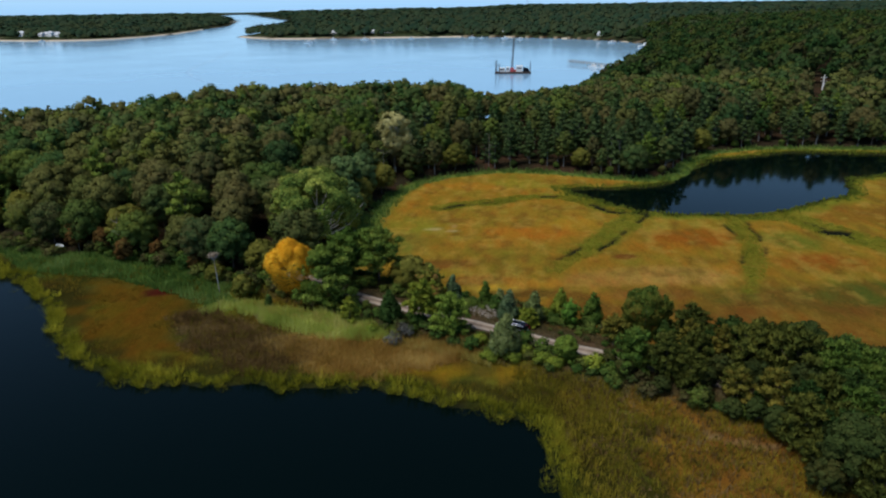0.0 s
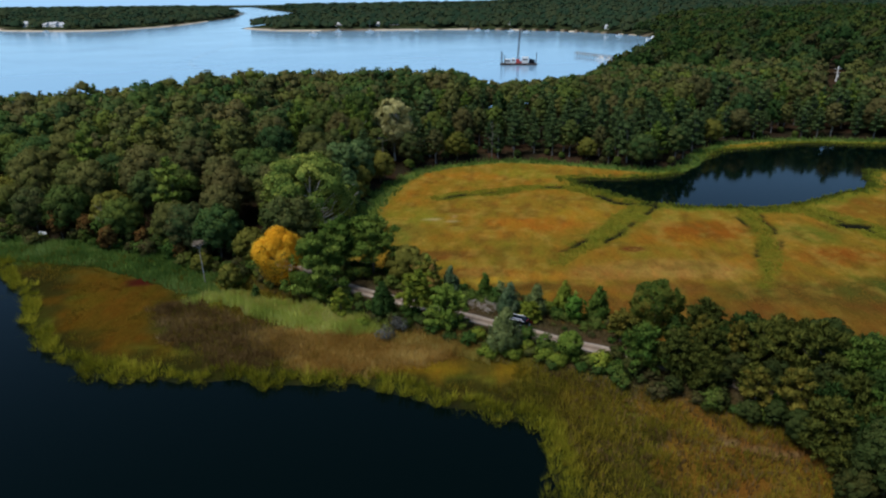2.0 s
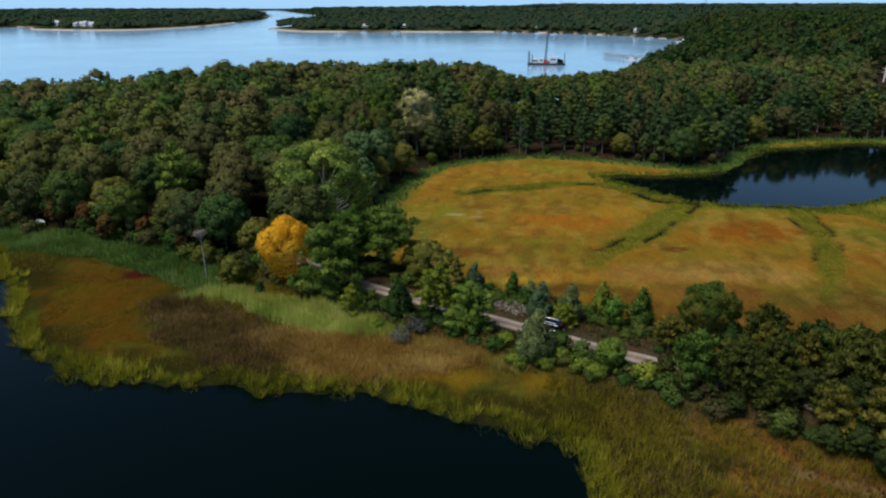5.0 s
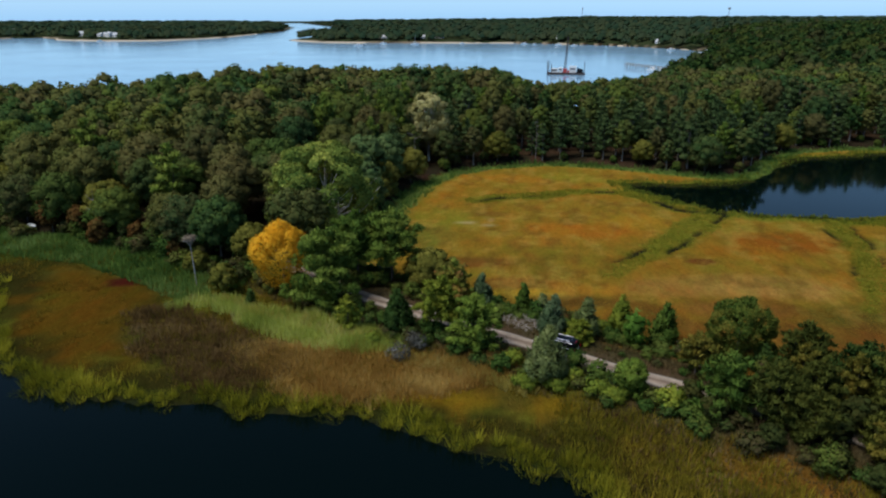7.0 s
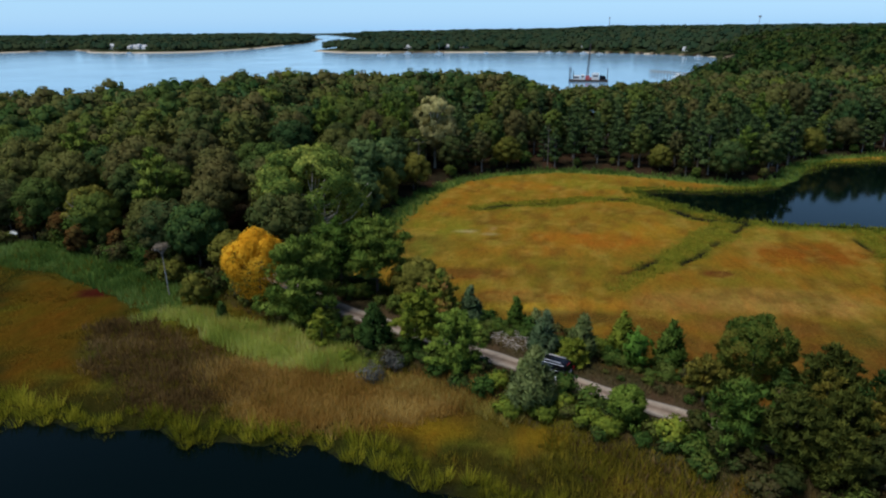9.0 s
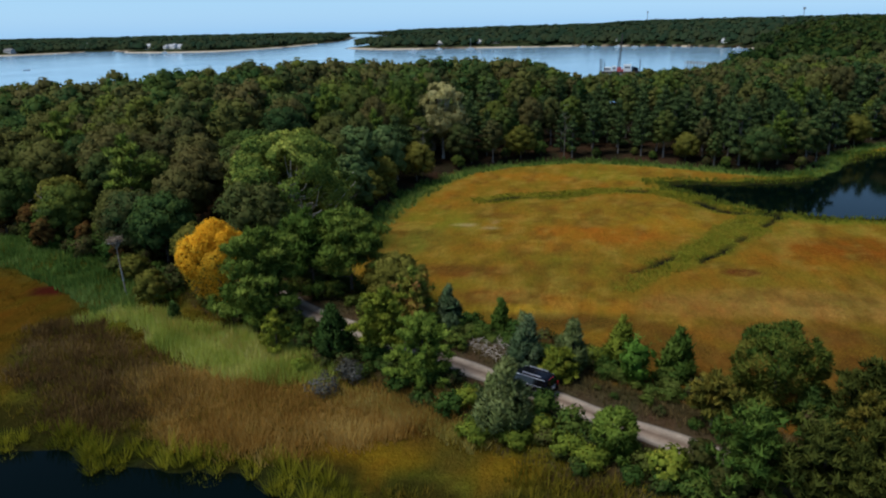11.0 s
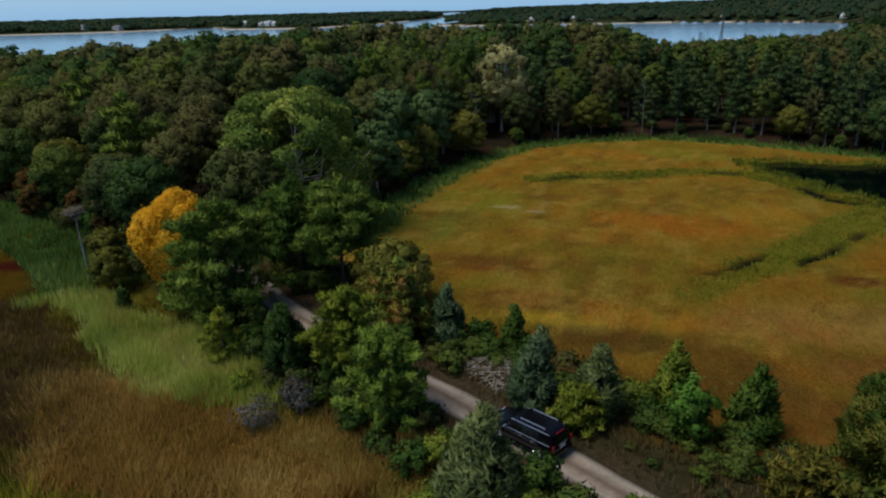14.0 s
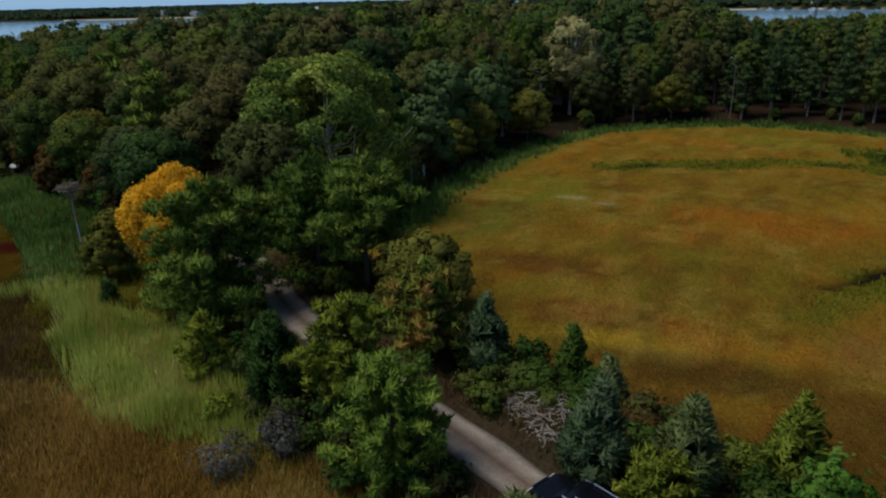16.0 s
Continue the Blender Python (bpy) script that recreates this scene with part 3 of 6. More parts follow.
def bend(points, step=0.7):
    """A smooth line through points, in even steps."""
    p = np.array(points, float)
    out = []
    for i in range(len(p) - 1):
        p0, p1, p2, p3 = p[max(i - 1, 0)], p[i], p[i + 1], p[min(i + 2, len(p) - 1)]
        for u in np.arange(0, 1, step / max(np.linalg.norm(p2 - p1), step)):
            out.append(0.5 * (2 * p1 + (p2 - p0) * u + (2 * p0 - 5 * p1 + 4 * p2 - p3) * u * u + (3 * p1 - p0 - 3 * p2 + p3) * u ** 3))
    return np.array(out + [p[-1]])


wake = bend([(-275, 825), (-243, 710), (-231, 624), (-216, 550), (-194, 499), (-168, 458), (-140, 436)], 5.0)
wd = np.gradient(wake, axis=0)
wd /= np.linalg.norm(wd, axis=1)[:, None]
half = 2.4 * (0.5 + grain(wake[:, 0], wake[:, 1], 25, 56)) * smooth(np.minimum(np.arange(len(wake)), np.arange(len(wake))[::-1]) / 12)
wside = np.c_[-wd[:, 1], wd[:, 0]] * half[:, None]
wv = np.stack([np.c_[wake - wside, np.full(len(wake), 0.01)], np.c_[wake + wside, np.full(len(wake), 0.01)]], 1).reshape(-1, 3)
wi = np.arange(len(wake) - 1)[:, None] * 2 + np.array([[0, 1, 3, 2]])
tagged(new("water", sheet_mesh("wake", wv, wi, M_WAKE, flat=False)), "pale curved wake streak on the bay", "water", kind="structure")

mid = bend(ROAD)
way = np.gradient(mid, axis=0)
way /= np.linalg.norm(way, axis=1)[:, None]
side = np.c_[-way[:, 1], way[:, 0]]
cols = np.linspace(-1, 1, 13)
half_w = 1.3 + 0.35 * (grain(mid[:, 0], mid[:, 1], 2.5, 21) - 0.5)
rv = np.concatenate([(mid + side * (half_w * c)[:, None])[:, None, :] for c in cols], 1).reshape(-1, 2)
rz = lie(rv[:, 0], rv[:, 1])[0].reshape(-1, 13)
prof = np.array([0.0, 0.05, 0.05, 0.03, 0.03, 0.05, 0.07, 0.05, 0.03, 0.03, 0.05, 0.05, 0.0])
rz = rz.mean(1, keepdims=True) * 0.0 + rz.max(1, keepdims=True) + prof + 0.02
ri = np.arange(len(mid) * 13).reshape(-1, 13)
track = new("road", sheet_mesh("road", np.c_[rv, rz.ravel()], np.stack([ri[:-1, :-1], ri[:-1, 1:], ri[1:, 1:], ri[1:, :-1]], -1).reshape(-1, 4),
                               M_ROAD, {"across": np.tile((cols + 1) / 2, len(mid))}, flat=False))
tagged(track, "pale sandy two-rut track along the causeway", "dirt road", kind="structure")


# ---- trees ----
def tube(path, radii, sides=6):
    """A tapered round stem through points: corners and faces."""
    path = [Vector(p) for p in path]
    V, F = [], []
    for i, p in enumerate(path):
        d = (path[min(i + 1, len(path) - 1)] - path[max(i - 1, 0)]).normalized()
        a = d.cross(Vector((0.31, 0.95, 0.05))).normalized()
        b = d.cross(a)
        for s in range(sides):
            w = 2 * math.pi * s / sides
            V.append(p + (a * math.cos(w) + b * math.sin(w)) * radii[i])
    for i in range(len(path) - 1):
        for s in range(sides):
            q = (s + 1) % sides
            F.append((i * sides + s, i * sides + q, (i + 1) * sides + q, (i + 1) * sides + s))
    return np.array([tuple(v) for v in V]), np.array(F)


def join(pieces):
    V, F, at = [], [], 0
    for v, f in pieces:
        V.append(v), F.append(f + at)
        at += len(v)
    return np.concatenate(V), np.concatenate(F)


def lumps(p, size):
    """Smooth noise in space, 0 to 1."""
    q = p / size
    i = np.floor(q)
    f = smooth(q - i)
    out = np.zeros(len(p))
    for a in (0, 1):
        for b in (0, 1):
            for c in (0, 1):
                h = np.sin((i[:, 0] + a) * 127.1 + (i[:, 1] + b) * 311.7 + (i[:, 2] + c) * 74.7) * 43758.5453
                w = (f[:, 0] if a else 1 - f[:, 0]) * (f[:, 1] if b else 1 - f[:, 1]) * (f[:, 2] if c else 1 - f[:, 2])
                out += w * (h - np.floor(h))
    return out


ICO_V = np.array([(math.cos(i * 1.2566) * 0.8944, math.sin(i * 1.2566) * 0.8944, 0.4472) for i in range(5)]
                 + [(math.cos(i * 1.2566 + 0.6283) * 0.8944, math.sin(i * 1.2566 + 0.6283) * 0.8944, -0.4472) for i in range(5)] + [(0, 0, 1), (0, 0, -1)])
ICO_F = np.array([f for i in range(5) for f in ((10, i, (i + 1) % 5), (i, i + 5, (i + 1) % 5), ((i + 1) % 5, i + 5, (i + 1) % 5 + 5), (11, (i + 1) % 5 + 5, i + 5))])


def sprays(rng, lobes, count, size, under=0.35, loose=0.26, flat=0.0, gaps=0.44, whole=0.45, inner=0.0, thin=1.0, stray=0.1, spiky=0.0):
    """Leaf sprays on the outside of a crown's lobes (centre and half axes): corners, faces, tints. flat: how far they lie level."""
    L = np.array(lobes, float)
    area = (L[:, 3] * L[:, 4] + L[:, 3] * L[:, 5] + L[:, 4] * L[:, 5])
    many = count * 4
    which = rng.choice(len(L), many, p=area / area.sum())
    d = rng.normal(size=(many, 3))
    d /= np.linalg.norm(d, axis=1)[:, None]
    keep = (d[:, 2] > -0.25) | (rng.random(many) < under)
    which, d = which[keep], d[keep]
    c, r = L[which, :3], L[which, 3:]
    p = c + d * r * (1 - loose + 1.5 * loose * rng.random((len(d), 1)) + stray * rng.exponential(1.0, (len(d), 1)))
    deep = np.zeros(len(p), bool)
    for j, l in enumerate(L):
        deep |= (which != j) & ((((p - l[:3]) / l[3:]) ** 2).sum(1) < 0.55)
    # gaps between the twigs
    spread_r = np.abs(L[:, :3]).max() + L[:, 3:].max()
    fine = lumps(p + 13.7, max(0.28, spread_r * 0.07)) * 0.6 + lumps(p + 5.1, max(0.6, spread_r * 0.16)) * 0.4
    deep |= fine < gaps
    p, d, which = p[~deep][:count], d[~deep][:count], which[~deep][:count]
    m = len(p)
    mid_c = (L[:, :3] * area[:, None]).sum(0) / area.sum()
    whole_d = (p - mid_c) / (np.abs(p - mid_c).max(0) + 1e-6)
    nrm = d * 0.75 + whole_d * 0.35 + rng.normal(size=(m, 3)) * 0.5 + np.array([0, 0, 0.25 + flat])
    nrm /= np.linalg.norm(nrm, axis=1)[:, None]
    a = np.cross(nrm, rng.normal(size=(m, 3)))
    a /= np.linalg.norm(a, axis=1)[:, None]
    if spiky:       # shoots that point outward and up
        a = d * 0.75 + np.array([0, 0, 0.3]) + rng.normal(size=(m, 3)) * 0.4
        a /= np.linalg.norm(a, axis=1)[:, None]
        nrm = nrm - a * (a * nrm).sum(1, keepdims=True)
        nrm /= np.linalg.norm(nrm, axis=1)[:, None] + 1e-6
    b = np.cross(nrm, a)
    s = size * (1 + spiky) * (0.55 + 0.9 * rng.random((m, 1)))
    w = s * (0.4 + 0.35 * rng.random((m, 1))) * thin
    s = s / thin ** 0.5
    lift = nrm * s * 0.25
    V = np.stack([p - a * s * 0.7 - b * w, p + a * s * 1.1, p - a * s * 0.5 + b * w + lift], 1).reshape(-1, 3)
    # leaves shade with the roundness of their clump
    clump = d * 0.8 + whole_d * whole + rng.normal(size=(m, 3)) * (0.25 if thin == 1 else 0.45)
    clump = np.where((clump * nrm).sum(1, keepdims=True) < 0.1, clump + nrm * 0.8, clump)
    clump /= np.linalg.norm(clump, axis=1)[:, None]
    F = np.arange(3 * m).reshape(-1, 3)
    lobe_tint = rng.random(len(L))
    tint = np.clip(0.5 * rng.random(m) + 0.55 * lobe_tint[which] - 0.03, 0, 1)
    V, F, T, N = V, F, np.repeat(tint, 3), np.repeat(clump, 3, 0)
    if inner:       # the closed mass of foliage under the outer leaves
        for j, l in enumerate(L):
            knob = ICO_V * rng.uniform(0.85, 1.12, (12, 1))
            v = l[:3] + knob * l[3:] * inner
            n = ICO_V * 0.8 + whole * (v - mid_c) / (np.abs(p - mid_c).max(0) + 1e-6) + np.array([0, 0, 0.1])
            F = np.concatenate([F, ICO_F + len(V)])
            V, N = np.concatenate([V, v]), np.concatenate([N, n / np.linalg.norm(n, axis=1)[:, None]])
            T = np.concatenate([T, np.clip(0.55 * lobe_tint[j] + rng.uniform(0.1, 0.35, 12), 0, 1)])
    return V, F, T, N


def broad_lobes(rng, h, r, low=0.28, n=11, small=1.0):
    """Lobes of a round broadleaf crown."""
    out = [(0, 0, h * (low + 1) / 2 * 0.98, r * 0.62, r * 0.62, h * (1 - low) * 0.42)]
    for i in range(n):
        w = i * 2.4 + rng.random() * 0.8
        u = (i + 0.5) / n
        z = h * (low + 0.1 + (0.84 - low) * u ** 0.85)
        reach = r * (0.66 * math.sqrt(max(0.05, 1 - (max(0, u - 0.25) / 0.8) ** 2)))
        s = r * (0.34 + 0.16 * rng.random()) * small
        out.append((math.cos(w) * reach, math.sin(w) * reach, min(z, h - s * 0.7), s, s * (0.85 + 0.3 * rng.random()), s * 0.75))
    return out


def round_lobes(rng, h, r, low=0.2, n=26):
    """Many small clumps over a rounded dome, as an oak's crown shows from above."""
    mid, high = h * (low + 0.94) / 2, h * (0.97 - low) / 2
    out = [(0, 0, mid, r * 0.66, r * 0.66, high * 0.74)]
    for i in range(n):
        u = 1 - 1.55 * (i + 0.5) / n
        w = i * 2.4 + rng.random() * 0.9
        s = r * rng.uniform(0.22, 0.34)
        q = math.sqrt(max(0.0, 1 - u * u)) * rng.uniform(0.8, 1.02)
        out.append((math.cos(w) * q * (r - s * 0.75), math.sin(w) * q * (r - s * 0.75), mid + u * (high - s * 0.6), s, s * rng.uniform(0.85, 1.15), s * rng.uniform(0.65, 0.85)))
    return out


def refine(rng, lobes, k=4, f=0.5, out=0.72):
    """Smaller clumps on the upper side of each lobe."""
    more = []
    for l in lobes:
        for i in range(k):
            d = rng.normal(size=3)
            d[2] = abs(d[2]) * 0.8 + 0.1
            d /= np.linalg.norm(d)
            g = f * (0.75 + 0.5 * rng.random())
            more.append((l[0] + d[0] * l[3] * out, l[1] + d[1] * l[4] * out, l[2] + d[2] * l[5] * out, l[3] * g, l[4] * g, l[5] * g))
    return list(lobes) + more


def dense_lobes(rng, h, r, low=0.06):
    """One full egg-shaped crown."""
    return refine(rng, [(0, 0, h * (low + 1) / 2, r * 0.86, r * 0.86, h * (1 - low) * 0.46)], 40, 0.3, 0.95)


def layer_lobes(rng, h, r, low=0.25, n=24):
    """Needle tufts along the rising boughs of a pitch pine."""
    out = []
    for i in range(n):
        u = (i + 0.3) / n
        w = i * 2.4 + rng.random() * 0.9
        reach = r * math.sqrt(max(0.05, 1 - ((u - 0.25) / 0.8) ** 2)) * (0.6 + 0.5 * rng.random())
        rise = (0.05 + 0.3 * u) * reach
        for k, at in enumerate((0.36, 0.58, 0.79, 1.0)):
            s = r * (0.145 + 0.06 * rng.random()) * (1.0, 1.0, 0.95, 0.8)[k] * (1.0 - 0.2 * u)
            v = w + rng.normal() * 0.32
            out.append((math.cos(v) * reach * at, math.sin(v) * reach * at, h * (low + (0.86 - low) * u) + rise * at, s, s, s * 0.58))
    out.append((0, 0, h * 0.93, r * 0.16, r * 0.16, h * 0.07))
    return out


def cone_lobes(rng, h, r, low=0.03, n=58):
    """Rising, overlapping boughs of a cedar: a ragged column that narrows late, with a blunt or forked top."""
    out = [(0, 0, h * 0.36, r * 0.5, r * 0.5, h * 0.32), (0, 0, h * 0.68, r * 0.28, r * 0.28, h * 0.22)]
    lop = rng.uniform(0, 6.28)
    for i in range(n):
        u = (i + 0.5) / n
        w = i * 2.4 + rng.random()
        full = (1 - u ** 1.7) * (0.8 + 0.2 * math.sin(w - lop)) * (0.72 + 0.28 * min(1.0, u * 6))
        s = r * (0.26 - 0.13 * u) * rng.uniform(0.65, 1.2)
        reach = max(0.0, r * full - s * 0.4) * rng.uniform(0.55, 1.12)
        out.append((math.cos(w) * reach, math.sin(w) * reach, h * (low + 0.06 + (0.86 - low) * u), s * 0.85, s * 0.85, s * rng.uniform(1.3, 2.0)))
    for i in range(2):
        out.append((rng.normal() * r * 0.07, rng.normal() * r * 0.07, h * rng.uniform(0.84, 0.93), r * 0.09, r * 0.09, h * 0.07))
    return out


def bole(rng, h, lobes, thick, limbs=7, lean=0.03):
    """Trunk and limbs that reach into the lobes."""
    top = max(l[2] for l in lobes) * 0.9
    kx, ky = rng.normal(size=2) * lean * h
    stem = [(kx * u * u, ky * u * u, -0.3 + (top + 0.3) * u) for u in (0, 0.12, 0.35, 0.6, 0.8, 1)]
    parts = [tube(stem, [thick * f for f in (1.35, 1, 0.82, 0.6, 0.38, 0.1)], 7)]
    order = rng.permutation(len(lobes))[:limbs]
    for j in order:
        l = lobes[j]
        u = np.clip((l[2] / top) * 0.62, 0.15, 0.85)
        p0 = Vector((kx * u * u, ky * u * u, top * u))
        p2 = p0.lerp(Vector(l[:3]), 0.86)
        p1 = p0.lerp(p2, 0.5) + Vector((0, 0, -0.06 * h))
        parts.append(tube([p0, p1, p2], [thick * 0.45, thick * 0.28, thick * 0.08], 5))
    return join(parts)


def tree(name, label, category, kind, h, r, leaf, count, size, seed, bark=None, thick=None, low=None, under=0.35, gaps=0.44, group=""):
    """A tree as a thing: an empty at its foot with a trunk and a crown."""
    rng = np.random.default_rng(seed)
    if kind == "broad":
        lobes = round_lobes(rng, h, r, 0.28 if low is None else low) if r < 7 else refine(rng, broad_lobes(rng, h, r, low, 30, 0.56)[1:], 4)
        if r < 7 and count > 6000:
            lobes = refine(rng, lobes, 2)
    elif kind == "dense":
        lobes = dense_lobes(rng, h, r)
    elif kind == "dome":
        lobes = refine(rng, [(0, 0, h * 0.5, r * 0.84, r * 0.84, h * 0.46)], 64, 0.2, 0.92)
        lobes = [(0, 0, h * 0.46, r * 0.7, r * 0.7, h * 0.42)] + [tuple(np.array(l) * np.array([1.0, 1.0, 0.97, k, k, k])) for l, k in zip(lobes[1:], rng.uniform(0.7, 1.35, 64))]
        lobes = [(l[0] * (1.25 - 0.6 * l[2] / h), l[1] * (1.25 - 0.6 * l[2] / h), *l[2:]) for l in lobes]
        lobes += [(math.cos(i * 1.05) * r * 0.72, math.sin(i * 1.05) * r * 0.72, h * 0.16, r * 0.26, r * 0.26, h * 0.15) for i in range(6)]
        under = 0.9
    elif kind == "pine":
        lobes = layer_lobes(rng, h, r, 0.25 if low is None else low, 30 if count > 4000 else 16)
    elif kind == "cone":
        lobes = cone_lobes(rng, h, r, 0.04 if low is None else low)
    else:
        lobes = broad_lobes(rng, h, r, 0.0, 8)
    root = new(name)
    tagged(root, label, category, group)
    v, f = bole(rng, h, lobes, thick or h * 0.016 + 0.03, limbs=30 if r > 7 else 9 if kind == "broad" else 16 if kind == "pine" and count > 4000 else 5)
    if r > 7:       # bare limbs that show below the foliage
        more = [(v, f)]
        for i in range(6):
            w, z0, q = -2.6 + 0.4 * i, h * rng.uniform(0.12, 0.3), r * rng.uniform(0.75, 0.98)
            path = [(0, 0, z0), (math.cos(w) * q * 0.4, math.sin(w) * q * 0.4, z0 + h * 0.08), (math.cos(w + 0.1) * q * 0.75, math.sin(w + 0.1) * q * 0.75, z0 + h * 0.2), (math.cos(w) * q, math.sin(w) * q, z0 + h * 0.36)]
            more.append(tube(path, [0.2, 0.15, 0.1, 0.04], 6))
        v, f = join(more)
    trunk = new("trunk", sheet_mesh("trunk", v, f, bark or M_BARK, flat=False))
    V, F, T, N = sprays(rng, lobes, count, size, under, flat=0.5 if kind == "pine" else 0.0, gaps=gaps, whole=0.12 if kind in ("pine", "dome") else 0.3 if r > 7 else 0.9,
                        inner=0.0 if leaf in (M_PALE, M_GREY) else {"broad": 0.74 if r < 7 else 0.0, "shrub": 0.62, "cone": 0.36}.get(kind, 0.0), loose=0.5 if kind in ("cone", "shrub") or leaf is M_PALE else 0.26,
                        thin=0.5 if kind in ("pine", "dome", "cone") else 1.0, stray=0.03 if kind in ("dense", "broad", "dome") else 0.1, spiky={"cone": 0.9, "pine": 0.4, "dome": 0.4}.get(kind, 0.0))
    crown = new("crown", sheet_mesh("crown", V, F, leaf, {"tint": T, "custom_normal": N}, flat=False))
    trunk.parent = crown.parent = root
    return root


def put(ob, x, y, turn=0.0, scale=1.0, sink=0.05, slim=1.0):
    ob.matrix_basis = Matrix.LocRotScale((x, y, ground_z(x, y) - sink), Euler((0, 0, turn)), (scale * slim, scale * slim, scale))
    return ob


def again(ob, x, y, turn=0.0, scale=1.0, sink=0.05, slim=1.0):
    c = copy_thing(ob, Matrix.Identity(4))
    return put(c, x, y, turn, scale, sink, slim)


# trees that stand out
put(tree("maple_tree", "small maple in bright golden yellow autumn leaf", "tree", "dense", 8.9, 3.9, M_YELLOW, 27000, 0.12, 3, under=0.7, gaps=0.3), -27.4, 103.3, 0.4)
put(tree("oak_tree", "large spreading oak with pale green crown", "tree", "broad", 15.2, 9.6, M_BIGOAK, 34000, 0.22, 4, low=0.12, bark=M_BARK_PALE), -27.6, 124.5, 1.2)
put(tree("pale_tree", "tall half-bare tree with pale tan leaves and grey limbs", "tree", "broad", 17.5, 5.4, M_PALE, 17000, 0.26, 5, bark=M_BARK_PALE, low=0.14, under=0.8, gaps=0.42), -18.9, 189.5, 0.2)
put(tree("pine_tree", "dense dark green pitch pine beside the track", "tree", "pine", 10.4, 5.1, M_PINE_MID, 26000, 0.14, 6, low=0.06), -20.3, 98.9, 0.3)
put(tree("pine_tree", "green pitch pine with bare trunk over the track", "tree", "pine", 10.8, 4.6, M_PINE_MID, 15000, 0.16, 7, low=0.35), -13.6, 107.8, 2.3)
put(tree("pine_tree", "dark pitch pine with bare lower trunk", "tree", "pine", 9.6, 4.2, M_PINE, 10000, 0.19, 8, low=0.35), -18.6, 108.6, 4.1)
put(tree("oak_tree", "small round oak in olive brown leaf", "tree", "broad", 6.4, 3.6, M_OLIVE, 12000, 0.15, 9, low=0.05), -7.9, 106.2, 1.0)
put(tree("pine_tree", "small pine with rust-red lower needles", "tree", "pine", 6.6, 2.4, M_PINE_RED, 6500, 0.15, 10, low=0.2), -4.1, 98.6, 0.9)
put(tree("pine_tree", "yellow-green pitch pine beside the sandy track", "tree", "pine", 7.0, 2.8, M_PINE_LIGHT, 15000, 0.12, 11, low=0.3), -5.0, 91.6, 2.9)
put(tree("pine_tree", "bushy light green pine beside the sandy track", "tree", "pine", 6.4, 2.8, M_PINE_BRIGHT, 16000, 0.11, 12, low=0.15), -1.0, 88.4, 5.0)
put(tree("cedar_tree", "dark green bushy cedar", "tree", "cone", 5.5, 1.9, M_CEDAR, 9000, 0.12, 13), -10.2, 91.8, 0.0)
put(tree("pine_tree", "young yellow-green pine in the reeds", "tree", "pine", 4.2, 1.8, M_PINE_LIGHT, 4000, 0.13, 14, low=0.08), -16.3, 93.2, 0.0)
put(tree("cedar_tree", "slim small dark cedar in pale reeds", "tree", "cone", 3.0, 0.75, M_CEDAR, 1600, 0.11, 15), -30.2, 98.2, 0.0)
put(tree("cedar_tree", "blue-green young cedar at the marsh edge", "tree", "cone", 4.8, 1.8, M_BLUE, 10000, 0.11, 16), -0.8, 99.8, 0.0)
put(tree("cedar_tree", "narrow dark green cedar at the marsh edge", "tree", "cone", 4.3, 1.2, M_PINE, 5000, 0.11, 17), 4.4, 99.9, 0.0)
put(tree("spruce_tree", "blue-grey spruce with spreading boughs", "tree", "cone", 5.4, 1.75, M_BLUE, 12000, 0.11, 18), 7.7, 91.6, 0.0)
put(tree("cedar_tree", "tall grey-green cedar beside the track", "tree", "cone", 5.8, 2.6, M_GREYGREEN, 22000, 0.11, 19), 6.8, 82.7, 0.0)
put(tree("cedar_tree", "small grey-green cedar among marsh grass", "tree", "cone", 3.4, 1.3, M_GREYGREEN, 3500, 0.12, 36), 6.7, 98.6, 0.0)
put(tree("cedar_tree", "grey-green feathery young cedar", "tree", "cone", 5.0, 1.7, M_GREYGREEN, 6000, 0.13, 20), 11.5, 92.4, 0.0)
put(tree("pine_tree", "low yellow-green pine at the track's edge", "tree", "pine", 2.9, 1.6, M_PINE_LIGHT, 4500, 0.12, 21, low=0.05), 10.3, 90.5, 0.0)
put(tree("cedar_tree", "olive green young cedar at the marsh edge", "tree", "cone", 4.7, 1.6, M_PINE_LIGHT, 5000, 0.13, 22), 15.9, 96.0, 0.0)
put(tree("sapling", "bright green leafy young tree", "tree", "shrub", 4.4, 1.3, M_BRIGHT, 5200, 0.12, 23, gaps=0.5), 16.9, 91.8, 0.0)
put(tree("cedar_tree", "dull green young cedar at the marsh edge", "tree", "cone", 4.7, 1.8, M_PINE, 6000, 0.13, 24), 20.6, 94.0, 0.0)
put(tree("pine_tree", "broad dense pitch pine at the marsh edge", "tree", "dome", 7.0, 4.2, M_PINE_TIPPED, 42000, 0.085, 25), 27.5, 90.4, 0.0)
put(tree("pine_tree", "thin olive-yellow pine beside the track", "tree", "pine", 4.6, 2.1, M_THIN, 3600, 0.14, 26, low=0.3), 21.8, 84.9, 0.0)
put(tree("pine_tree", "round bright green young pine beside the track", "tree", "dome", 3.6, 1.9, M_PINE_BRIGHT, 9000, 0.11, 27), 14.5, 80.3, 0.0)
put(tree("shrub", "silvery grey leafless shrub", "shrub", "shrub", 1.9, 1.4, M_GREY, 1500, 0.1, 28, bark=M_BARK_PALE), -7.6, 88.8, 0.0)
